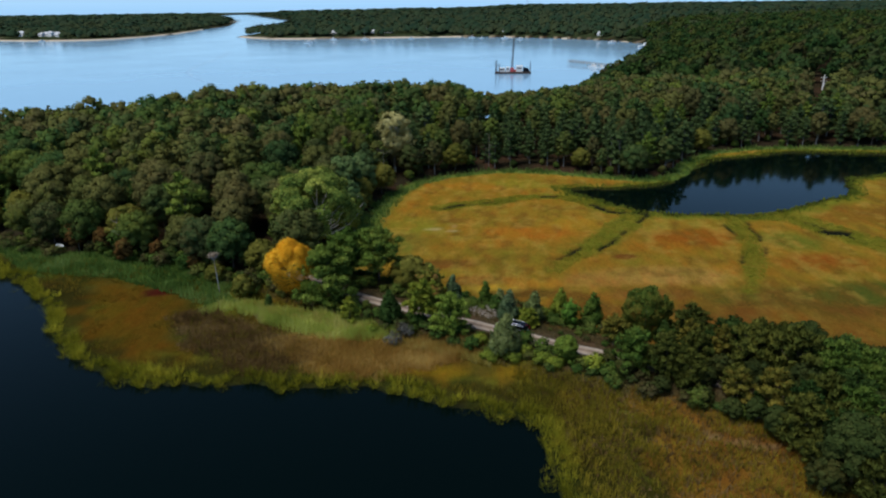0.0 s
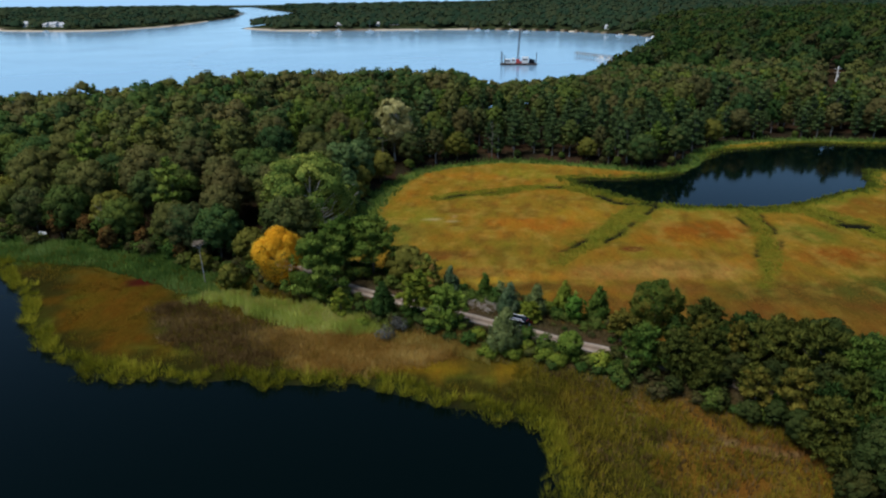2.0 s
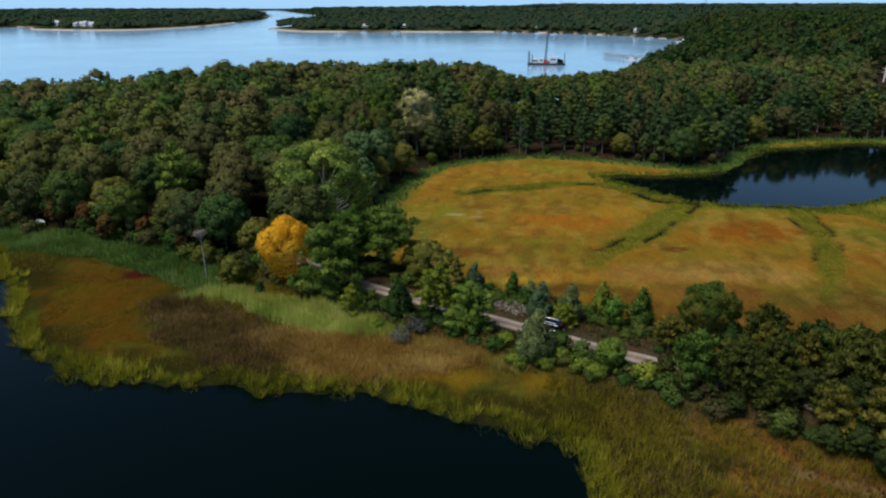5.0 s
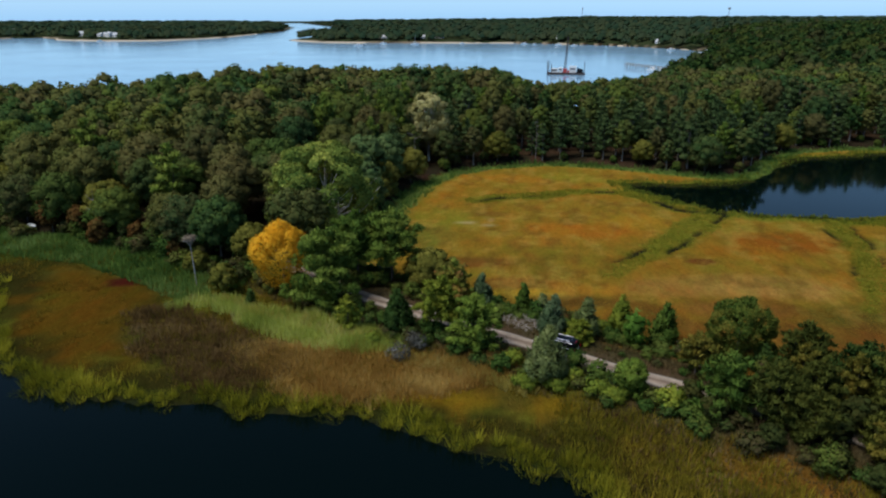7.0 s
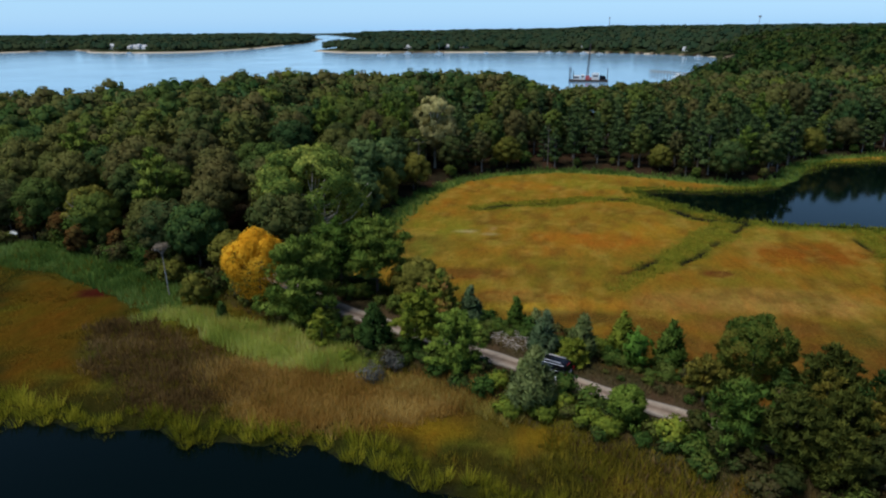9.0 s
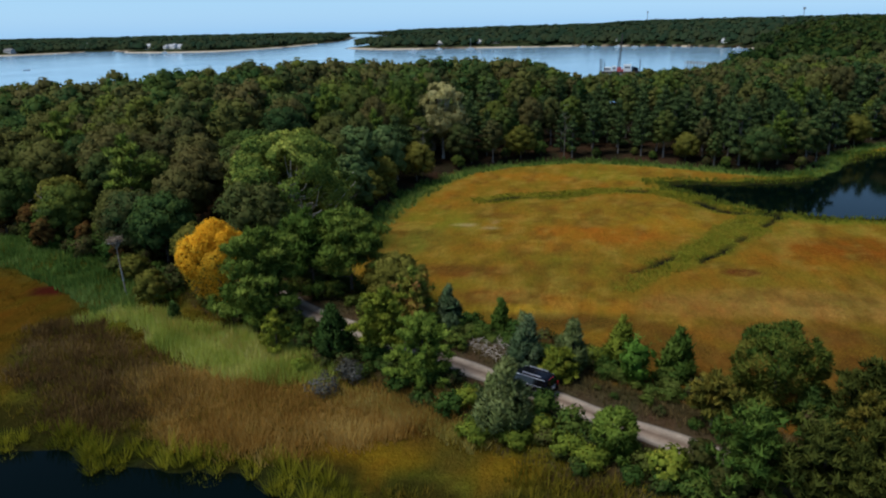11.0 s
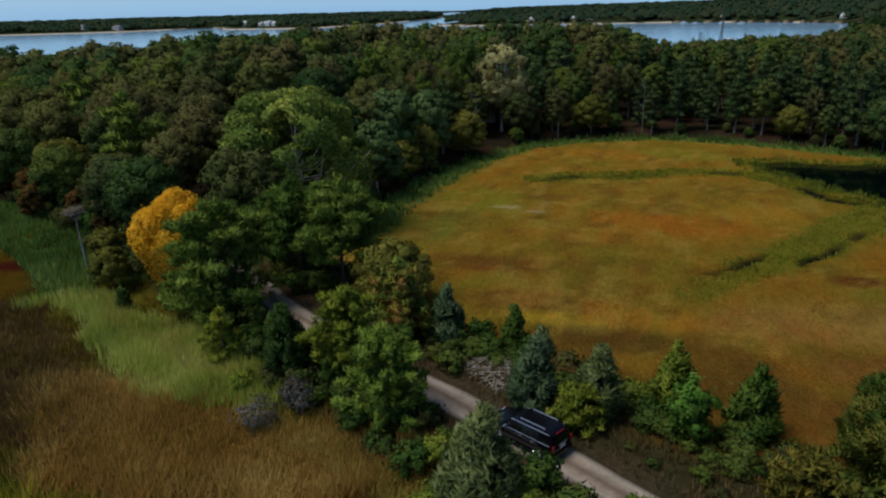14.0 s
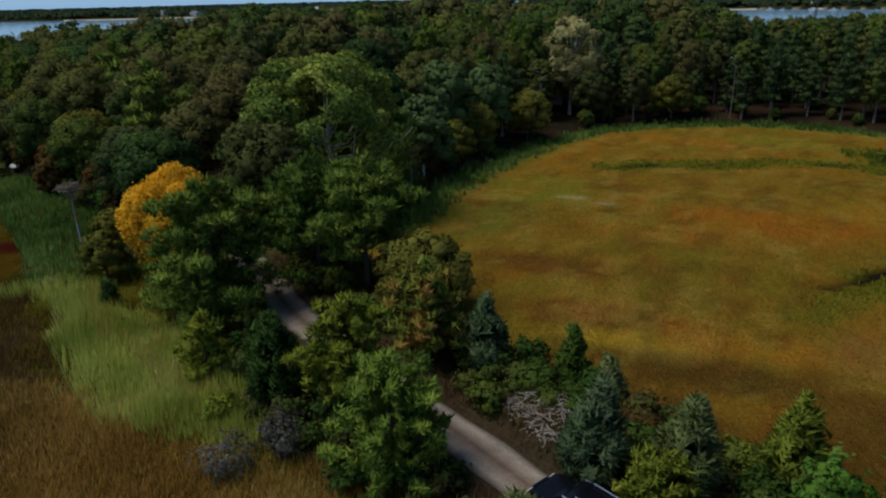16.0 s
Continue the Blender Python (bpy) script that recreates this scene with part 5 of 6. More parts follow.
# ---- grasses ----
def tufts(name, px, py, height, width, blades, mat, label, rng, lean=0.35, spread_r=0.25, tall=False):
    """Grass tufts: each a sheaf of tapering blades."""
    n = len(px)
    pz = lie(px, py)[0]
    base = np.repeat(np.c_[px, py, pz], blades, 0)
    h = np.repeat(height, blades) * rng.uniform(0.6, 1.15, n * blades)
    w = rng.uniform(0, 2 * math.pi, n * blades)
    off = np.c_[np.cos(w), np.sin(w)] * (spread_r * np.sqrt(rng.random(n * blades)))[:, None]
    base[:, :2] += off
    base[:, 2] -= 0.05
    q = w + rng.normal(size=n * blades) * 0.6 + math.pi / 2
    side = np.c_[np.cos(q), np.sin(q), np.zeros(n * blades)] * (width * rng.uniform(0.6, 1.3, n * blades))[:, None]
    out = np.c_[np.cos(w), np.sin(w)] * (lean * h * rng.uniform(0.2, 1.2, n * blades))[:, None]
    tip = base + np.c_[out, h]
    midp = base + np.c_[out * 0.35, h * 0.55]
    V = np.stack([base - side * 0.6, base + side * 0.6, midp + side, tip, midp - side], 1).reshape(-1, 3)
    i = np.arange(n * blades)[:, None] * 5
    F = np.concatenate([i + np.array([[0, 1, 2, 4]])])
    F3 = i + np.array([[4, 2, 3, 3]])
    clump = np.clip(0.5 + 1.3 * (0.6 * grain(px, py, 2.6, 47) + 0.4 * grain(px, py, 7.0, 48) - 0.5), 0, 1)
    tint = np.repeat(np.clip(0.55 * np.repeat(clump, blades) + 0.2 * np.repeat(rng.random(n), blades) + 0.25 * rng.random(n * blades), 0, 1), 5)
    if tall:
        me = sheet_mesh(name, V, np.concatenate([F[:, [0, 1, 2]], F[:, [0, 2, 3]], F3[:, :3]]), mat, {"tint": tint})
    else:
        V = np.stack([base - side, base + side, tip], 1).reshape(-1, 3)
        me = sheet_mesh(name, V, np.arange(len(V)).reshape(-1, 3), mat, {"tint": tint[:len(tint) // 5 * 5].reshape(-1, 5)[:, :3].ravel()})
    return tagged(new(name, me), label, "grass", kind="stuff")


M_CORD = leafy("cordgrass", [(0.07, 0.08, 0.009), (0.25, 0.24, 0.02), (0.58, 0.52, 0.055)], single=False, through=0.5)
M_POINT = leafy("point_grass", [(0.06, 0.065, 0.01), (0.16, 0.14, 0.016), (0.34, 0.27, 0.03), (0.15, 0.08, 0.014)], single=False, through=0.45)
M_AMBER = leafy("amber_blades", [(0.07, 0.05, 0.008), (0.13, 0.08, 0.01), (0.2, 0.14, 0.02), (0.1, 0.1, 0.014)], single=False, through=0.4)
M_DITCH = leafy("ditch_grass", [(0.17, 0.175, 0.02), (0.28, 0.275, 0.03), (0.44, 0.41, 0.06)], single=False, through=0.5)
M_POND = leafy("pond_cordgrass", [(0.11, 0.15, 0.02), (0.18, 0.22, 0.03), (0.27, 0.29, 0.045)], single=False, through=0.5)
M_REED = leafy("reed_blades", [(0.2, 0.27, 0.045), (0.44, 0.5, 0.1), (0.74, 0.74, 0.24)], single=False, through=0.5)
M_SEDGE = leafy("sedge_blades", [(0.05, 0.11, 0.024), (0.14, 0.235, 0.05), (0.32, 0.42, 0.13)], single=False, through=0.5)
M_TAN = leafy("tan_blades", [(0.2, 0.11, 0.025), (0.42, 0.25, 0.06), (0.66, 0.5, 0.17)], single=False, through=0.5)
M_STALK = leafy("golden_stalks", [(0.3, 0.25, 0.05), (0.48, 0.4, 0.1), (0.64, 0.58, 0.24)], single=False, through=0.5)
M_BROWN = leafy("brown_blades", [(0.075, 0.045, 0.018), (0.15, 0.095, 0.035), (0.32, 0.22, 0.1)], single=False)
M_MIXED = leafy("mixed_blades", [(0.08, 0.08, 0.012), (0.17, 0.16, 0.018), (0.24, 0.165, 0.024), (0.13, 0.08, 0.016)], single=False, through=0.5)
M_VERGE = leafy("verge_blades", [(0.06, 0.075, 0.02), (0.12, 0.09, 0.035), (0.2, 0.15, 0.07), (0.08, 0.09, 0.025)], single=False)
M_HAY = leafy("salt_hay", [(0.26, 0.12, 0.018), (0.34, 0.19, 0.025), (0.42, 0.26, 0.045)], single=False, through=0.5)


def sow(name, box, count, test, height, width, blades, mat, label, lean=0.35, r=0.25):
    px, py = rng.uniform(box[0], box[1], count), rng.uniform(box[2], box[3], count)
    ok = test(px, py, *lie(px, py))
    px, py = px[ok], py[ok]
    return tufts(name, px, py, height * (0.6 + 0.8 * grain(px, py, 3.0, 31)), width, blades, mat, label, rng, lean, r, height > 1.2)


def clumps(name, box, gap, test, height, mat, label, blades=22, reach=0.5, tries=60000):
    """Feathery clumps of tall marsh grass, each a sheaf that leans outward."""
    at = np.array(scatter(rng, *box, gap, lambda a, b: test(a, b, *lie(a, b)), tries))
    tall = height * (0.55 + 0.9 * grain(at[:, 0], at[:, 1], 2.2, 52)) * rng.uniform(0.8, 1.2, len(at))
    return tufts(name, at[:, 0], at[:, 1], tall, 0.036, blades, mat, label, rng, 0.65, reach)


def zone(key, slack=0.6):
    return lambda x, y, z, s, w, r: (signed(x, y, ZONES[key]) + ragged(x, y) * 0.9 + (rng.random(len(x)) - 0.5) * 3 < slack) & (s > 0.4) & (r > 3)


clumps("cordgrass", (-110, 34, 40, 130), 0.95, lambda x, y, z, s, w, r: (s > 0.1 - 1.3 * (grain(x, y, 1.8, 35) > 0.68)) & (s < 1.2 + 2.0 * grain(x, y, 7, 34)) & (grain(x, y, 1.6, 36) > 0.34) & (w < 0) & (y < 128),
       1.1, M_CORD, "yellow-green cordgrass along the creek bank", 66, 0.55, 120000)
clumps("cordgrass", (8, 44, 40, 80), 0.85, lambda x, y, z, s, w, r: (s > 1.5) & (r > 6) & (w < 0) & (grain(x, y, 6, 53) * 0.6 + grain(x, y, 2, 54) * 0.4 > 0.4) & (along(x, y, SAND_PATH) > 1.0),
       0.9, M_POINT, "olive and gold cordgrass on the point", 34, 0.55, 40000)
sow("cordgrass", (15, 160, 140, 225), 22000, lambda x, y, z, s, w, r: (s > 0.05) & (s < 4.6) & (w < 0) & (grain(x, y, 1.5, 50) > 0.3), 0.62, 0.1, 4, M_POND, "yellow-green cordgrass round the pond")
def in_band(x, y, z, s, w, r):
    ok = np.zeros(len(x), bool)
    for line, (wide, off, north) in zip(DITCHES, BANDS):
        ok |= along(x, y, line) + ragged(x, y) * 0.35 + rng.exponential(0.6, len(x)) < band_half(wide, y)
    return ok & (open_ditch(x, y) < 0.35) & (s > 0.2) & (grain(x, y, 1.3, 49) > 0.25)


sow("cordgrass", (-8, 100, 104, 170), 40000, in_band, 0.3, 0.1, 4, M_DITCH, "yellow-green cordgrass along the marsh ditches", 0.4, 0.4)
sow("reeds", (-42, -8, 84, 102), 11000, zone("reed", 0.2), 1.2, 0.045, 7, M_REED, "pale green reeds beside the causeway", 0.3)
sow("reeds", (-42, -8, 84, 102), 2600, lambda x, y, z, s, w, r: zone("reed", -0.3)(x, y, z, s, w, r) & (grain(x * 0.6 + y * 0.4, y, 1.6, 61) > 0.6), 1.35, 0.04, 6, M_STALK, "pale dry reed stalks among green reeds", 0.35)
sow("marsh_grass", (-14, 10, 76, 90), 4500, lambda x, y, z, s, w, r: (along(x, y, [(-9, 86.6), (-3.5, 85.2), (1.6, 82.9), (4.6, 81)]) + ragged(x, y) * 0.15 < 1.1) & (r > 4), 0.7, 0.05, 7, M_STALK, "golden fringe of dry marsh grass", 0.6, 0.4)
sow("sedge", (-110, -34, 96, 130), 12000, lambda x, y, z, s, w, r: ((signed(x, y, ZONES["sedge"]) < 0.8) | ((w > -4) & (w < 1))) & (s > 0.5) & (np.hypot(x + 80, y - 126.3) > 2.2), 1.1, 0.1, 5, M_SEDGE, "dark green sedge at the foot of the woods")
sow("sedge", (-30, 140, 108, 230), 30000, lambda x, y, z, s, w, r: (w > np.where(y < 165, -4.5, -3.5)) & (w < 1.5) & (s > 0.5) & (r > 7), 0.9, 0.12, 4, M_SEDGE, "green sedge at the foot of the woods")
sow("marsh_grass", (-28, 4, 76, 90), 9000, zone("tan"), 0.75, 0.045, 7, M_TAN, "tan dry marsh grass", 0.6, 0.4)
sow("marsh_grass", (-48, -18, 77, 99), 9000, zone("brown"), 0.7, 0.045, 6, M_BROWN, "dark brown dry marsh grass", 0.6, 0.4)
sow("salt_hay", (-25, 75, 98, 190), 70000, lambda x, y, z, s, w, r: (w < -3) & (s > 2) & (r > 8) & (rng.random(len(x)) < 0.25 + 0.75 * smooth((150 - y) / 35)) & (open_ditch(x, y) < 0.1), 0.14, 0.05, 3, M_HAY, "golden salt hay on the marsh", 0.5)
sow("marsh_grass", (-70, -34, 78, 114), 5000, lambda x, y, z, s, w, r: (signed(x, y, ZONES["amber"]) < 1.0) & (s > 1) & (grain(x, y, 3.5, 58) * 0.6 + grain(x, y, 1.4, 59) * 0.4 > 0.52), 0.3, 0.06, 5, M_AMBER, "low amber and olive grass in the wet hollow", 0.6, 0.4)
sow("marsh_grass", (10, 60, 30, 82), 7000, lambda x, y, z, s, w, r: (s > 3) & (r > 7) & (w < 0), 0.6, 0.08, 4, M_BROWN, "brown grass on the point")
sow("marsh_grass", (-40, 45, 66, 112), 17000, lambda x, y, z, s, w, r: (r > 1.9) & (r < 8) & (w < 0), 0.5, 0.06, 4, M_VERGE, "mixed dry grass along the track")
sow("marsh_grass", (-95, 25, 66, 122), 15000, lambda x, y, z, s, w, r: (s > 4.0) & (r > 6) & (w < -2) & ((y - 92) * 0.87 + (x - 0.7) * 0.5 < 0) & (signed(x, y, ZONES["amber"]) > 1.4) & (signed(x, y, ZONES["olive"]) > 0.3) & (grain(x, y, 1.7, 38) > 0.36), 0.7, 0.06, 7, M_MIXED, "mixed yellow and brown marsh grass", 0.5, 0.45)


# ---- built things ----
def part(name, bm, mat, parent, label=""):
    me = bpy.data.meshes.new(name)
    bm.to_mesh(me)
    bm.free()
    me.materials.append(mat)
    ob = new(name, me)
    ob.parent = parent
    return tagged(ob, label)


def box(size, at=(0, 0, 0), bevel=0.0, taper=1.0, bm=None):
    """A box by its size and the middle of its underside; taper shrinks the top; bevel rounds the edges."""
    bm = bm or bmesh.new()
    made = bmesh.ops.create_cube(bm, size=1)["verts"]
    for v in made:
        k = taper if v.co.z > 0 else 1
        v.co = Vector((v.co.x * size[0] * k + at[0], v.co.y * size[1] * k + at[1], (v.co.z + 0.5) * size[2] + at[2]))
    if bevel:
        edges = list({e for v in made for e in v.link_edges})
        bmesh.ops.bevel(bm, geom=edges, offset=bevel, segments=2, affect="EDGES", profile=0.6)
    return bm


def rod(p, q, r0, r1=None, sides=10, bm=None):
    """A round rod from p to q."""
    bm = bm or bmesh.new()
    p, q = Vector(p), Vector(q)
    m = Matrix.Translation((p + q) / 2) @ (q - p).to_track_quat("Z", "Y").to_matrix().to_4x4()
    bmesh.ops.create_cone(bm, cap_ends=True, segments=sides, radius1=r0, radius2=r0 if r1 is None else r1, depth=(q - p).length, matrix=m)
    return bm


def profile(outline, width, bm=None, bevel=0.0, narrow=None):
    """A side outline (x, z) drawn out across y; narrow(x, z) gives the half width's share."""
    bm = bm or bmesh.new()
    rows = []
    for sgn in (-1, 1):
        rows.append([bm.verts.new((x, sgn * width / 2 * (narrow(x, z) if narrow else 1), z)) for x, z in outline])
    n = len(outline)
    bm.faces.new(rows[0])
    bm.faces.new(rows[1][::-1])
    for i in range(n):
        bm.faces.new((rows[0][i], rows[1][i], rows[1][(i + 1) % n], rows[0][(i + 1) % n]))
    bmesh.ops.recalc_face_normals(bm, faces=bm.faces)
    if bevel:
        bmesh.ops.bevel(bm, geom=list(bm.edges), offset=bevel, segments=2, affect="EDGES", profile=0.6)
    return bm


M_CARBLACK = plain("black_car_paint", [(0.004, 0.004, 0.007)], 6, 0.22)
M_CARBLACK.node_tree.nodes["Principled BSDF"].inputs["Specular IOR Level"].default_value = 0.25
M_CARGLASS = plain("dark_window_glass", [(0.004, 0.004, 0.006)], 3, 0.04)
M_CHROME = plain("chrome", [(0.75, 0.75, 0.78)], 4, 0.28, metal=1.0)
M_TYRE = plain("tyre_rubber", [(0.012, 0.012, 0.012), (0.03, 0.028, 0.026)], 9, 0.85)
M_REDLAMP = plain("red_lamp", [(0.28, 0.01, 0.014)], 5, 0.15)
M_CLEAR = plain("clear_lamp", [(0.7, 0.7, 0.72)], 5, 0.1)
M_WHITE = plain("white_paint", [(0.66, 0.66, 0.65), (0.82, 0.82, 0.81)], 1.5, 0.5)
M_GREYROOF = plain("grey_shingle", [(0.13, 0.13, 0.14), (0.24, 0.24, 0.25)], 1.2, 0.9, bump=0.5)
M_WINDOW = plain("window_glass", [(0.03, 0.04, 0.05)], 2, 0.06)
M_WOODGREY = plain("weathered_wood", [(0.16, 0.14, 0.12), (0.33, 0.3, 0.26)], 2.2, 0.9, bump=0.4)
M_STICKS = plain("nest_sticks", [(0.1, 0.075, 0.05), (0.28, 0.23, 0.17)], 3, 0.95, bump=0.8)
M_RUSTY = plain("rusty_steel", [(0.02, 0.018, 0.018), (0.055, 0.035, 0.03)], 0.8, 0.8)
M_REDSTEEL = plain("red_painted_steel", [(0.42, 0.05, 0.05), (0.55, 0.09, 0.08)], 0.8, 0.6)
M_STEEL = plain("grey_steel", [(0.3, 0.31, 0.33), (0.45, 0.46, 0.48)], 1.0, 0.5, metal=0.6)
M_PLATE = plain("pale_plate", [(0.75, 0.76, 0.78)], 5, 0.4)

# the black car on the track
car = new("car")
tagged(car, "black sport utility car with chrome trim on the sandy track", "car")


def tuck(x, z):
    return 1.0 if z < 1.05 else 1.0 - 0.26 * (z - 1.05) / 0.82


body = part("body", profile([(2.52, 0.42), (2.56, 0.72), (2.47, 0.98), (2.2, 1.1), (1.25, 1.2), (-2.42, 1.16), (-2.55, 0.9), (-2.56, 0.5), (-2.4, 0.36), (2.35, 0.34)],
                            2.0, bevel=0.06, narrow=lambda x, z: 0.9 if abs(x) > 2.45 else 1.0), M_CARBLACK, car, "glossy black body")
cabin = part("cabin", profile([(1.3, 1.14), (0.55, 1.78), (0.2, 1.87), (-2.0, 1.88), (-2.28, 1.78), (-2.5, 1.12)], 1.92, bevel=0.05, narrow=tuck), M_CARBLACK, car)
part("windscreen", profile([(1.285, 1.17), (1.30, 1.2), (0.63, 1.77), (0.60, 1.735)], 1.52), M_CARGLASS, car)
part("rear_window", profile([(-2.50, 1.22), (-2.535, 1.22), (-2.35, 1.68), (-2.31, 1.68)], 1.3), M_CARGLASS, car)
for sgn in (-1, 1):
    for x0, x1, x2, x3 in ((0.95, 0.42, -0.18, -0.18), (-0.24, -0.24, -1.12, -1.12), (-1.18, -1.18, -2.1, -2.25)):
        bm = bmesh.new()
        pts = [(x0, 1.21), (x1, 1.72), (x2, 1.72), (x3, 1.21)]
        ring = [[bm.verts.new((x, sgn * (0.96 * tuck(x, z) + o), z)) for x, z in pts] for o in (-0.01, 0.012)]
        bm.faces.new(ring[0]), bm.faces.new(ring[1])
        for i in range(4):
            bm.faces.new((ring[0][i], ring[0][(i + 1) % 4], ring[1][(i + 1) % 4], ring[1][i]))
        bmesh.ops.recalc_face_normals(bm, faces=bm.faces)
        part("side_window", bm, M_CARGLASS, car)
    part("window_trim", rod((1.0, sgn * 0.975, 1.19), (-2.3, sgn * 0.965, 1.19), 0.022), M_CHROME, car, "chrome strip")
    part("roof_trim", rod((0.62, sgn * 0.765, 1.76), (-2.15, sgn * 0.765, 1.78), 0.03), M_CHROME, car, "chrome strip")
    part("door_trim", box((2.5, 0.03, 0.05), (-0.1, sgn * 1.005, 0.62)), M_CHROME, car, "chrome strip")
    part("running_board", box((2.1, 0.14, 0.05), (0, sgn * 1.03, 0.36), 0.015), M_CARBLACK, car)
    rail = part("roof_rail", rod((0.05, sgn * 0.62, 1.97), (-1.75, sgn * 0.62, 1.97), 0.035), M_CHROME, car, "chrome roof rail")
    for x in (0.0, -0.85, -1.7):
        part("rail_foot", rod((x, sgn * 0.62, 1.85), (x, sgn * 0.62, 1.97), 0.03), M_CHROME, rail)
    mirror = part("mirror", box((0.16, 0.26, 0.2), (0.86, sgn * 1.1, 1.16), 0.05), M_CHROME, car, "chrome wing mirror")
    part("headlight", box((0.14, 0.34, 0.2), (2.44, sgn * 0.72, 0.78), 0.04), M_CLEAR, car, "clear headlight")
    part("taillight", box((0.1, 0.12, 0.42), (-2.53, sgn * 0.88, 0.82), 0.03), M_REDLAMP, car, "red tail light")
    for dx in (0.02, 0.62, -0.86):
        if dx < 0.6:
            part("door_handle", box((0.2, 0.04, 0.05), (dx - 0.25, sgn * 1.01, 1.0), 0.015), M_CHROME, car, "chrome door handle")
    part("fender_vent", box((0.26, 0.03, 0.12), (1.3, sgn * 1.004, 0.92), 0.01), M_CHROME, car, "chrome vent")
    for x in (1.5, -1.46):
        wheel = part("wheel", rod((x, sgn * 0.78, 0.4), (x, sgn * 1.0, 0.4), 0.3, sides=24), M_STEEL, car)
        bm = bmesh.new()
        ring = []
        for k in range(24):
            w = 2 * math.pi * k / 24
            ring.append([bm.verts.new((x + math.cos(w) * r, sgn * y, 0.4 + math.sin(w) * r)) for r, y in ((0.29, 0.99), (0.36, 1.02), (0.4, 0.98), (0.4, 0.8), (0.36, 0.76), (0.29, 0.78))])
        for k in range(24):
            for i in range(6):
                bm.faces.new((ring[k][i], ring[k][(i + 1) % 6], ring[(k + 1) % 24][(i + 1) % 6], ring[(k + 1) % 24][i]))
        bmesh.ops.recalc_face_normals(bm, faces=bm.faces)
        part("tyre", bm, M_TYRE, wheel, "black tyre")
        bm = bmesh.new()
        for k in range(6):
            w = math.pi * k / 3
            rod((x, sgn * 1.0, 0.4), (x + 0.27 * math.cos(w), sgn * 1.01, 0.4 + 0.27 * math.sin(w)), 0.04, 0.05, 6, bm)
        part("rim", bm, M_CHROME, wheel, "chrome spoked rim")
part("grille", box((0.05, 1.0, 0.3), (2.54, 0, 0.72), 0.02), M_CHROME, car, "chrome grille")
part("front_bumper", box((0.18, 1.8, 0.26), (2.52, 0, 0.4), 0.06), M_CARBLACK, car)
part("rear_bumper", box((0.18, 1.85, 0.28), (-2.55, 0, 0.4), 0.06), M_CARBLACK, car)
part("brake_light", box((0.05, 0.8, 0.04), (-2.36, 0, 1.76), 0.01), M_REDLAMP, car, "red high brake light")
part("number_plate", box((0.03, 0.5, 0.2), (-2.585, 0, 0.86), 0.01), M_PLATE, car, "pale plate with plain bars")
part("tailgate_trim", box((0.04, 0.8, 0.05), (-2.58, 0, 1.12), 0.01), M_CHROME, car, "chrome strip")
CAR_X, CAR_Y = 7.9, 88.2
rzc = lie(np.array([CAR_X]), np.array([CAR_Y]))[0][0]
car.matrix_basis = pose(CAR_X, CAR_Y, rzc + 0.06, 0, 0, math.degrees(math.atan2(0.434, -0.9))) @ Matrix.Diagonal((0.95, 0.96, 0.95, 1))

# a bird's nest on its pole
nest = new("nest_platform")
tagged(nest, "bird nest platform of sticks on a tall wooden pole", "nest pole")
NX, NY = -40.3, 104.4
part("pole", rod((0, 0, -0.6), (0.25, 0.1, 6.7), 0.085, 0.07), M_WOODGREY, nest)
part("guard", rod((0.095, 0.035, 2.0), (0.165, 0.06, 3.8), 0.1, 0.095), M_STEEL, nest, "grey metal predator guard")
deck = part("platform", box((1.25, 1.25, 0.12), (0.25, 0.1, 6.7), 0.01), M_WOODGREY, nest)
for sx, sy in ((1, 0), (-1, 0), (0, 1), (0, -1)):
    part("brace", rod((0.22, 0.09, 5.9), (0.25 + sx * 0.65, 0.1 + sy * 0.65, 6.72), 0.05), M_WOODGREY, nest)
bm = bmesh.new()
nrng = np.random.default_rng(9)
for i in range(170):
    w, u = nrng.uniform(0, 6.28), nrng.uniform(0, 1)
    c = Vector((math.cos(w) * 0.56, math.sin(w) * 0.56, 0.06 + 0.4 * u))
    d = Vector((-math.sin(w), math.cos(w), nrng.normal() * 0.25)) * nrng.uniform(0.25, 0.6) + Vector((nrng.normal() * 0.18, nrng.normal() * 0.18, 0))
    rod(c - d, c + d, 0.022, 0.012, 4, bm)
for v in bm.verts:
    v.co += Vector((0.25, 0.1, 6.8))
part("nest", bm, M_STICKS, nest, "heap of dry sticks")
bm = bmesh.new()
bmesh.ops.create_uvsphere(bm, u_segments=14, v_segments=8, radius=0.58)
for v in bm.verts:
    v.co = Vector((v.co.x + 0.25, v.co.y + 0.1, v.co.z * 0.32 + 6.98))
part("nest_bed", bm, M_STICKS, nest)
nest.matrix_basis = pose(NX, NY, ground_z(NX, NY), 0, -5, 0)


# dead trunks


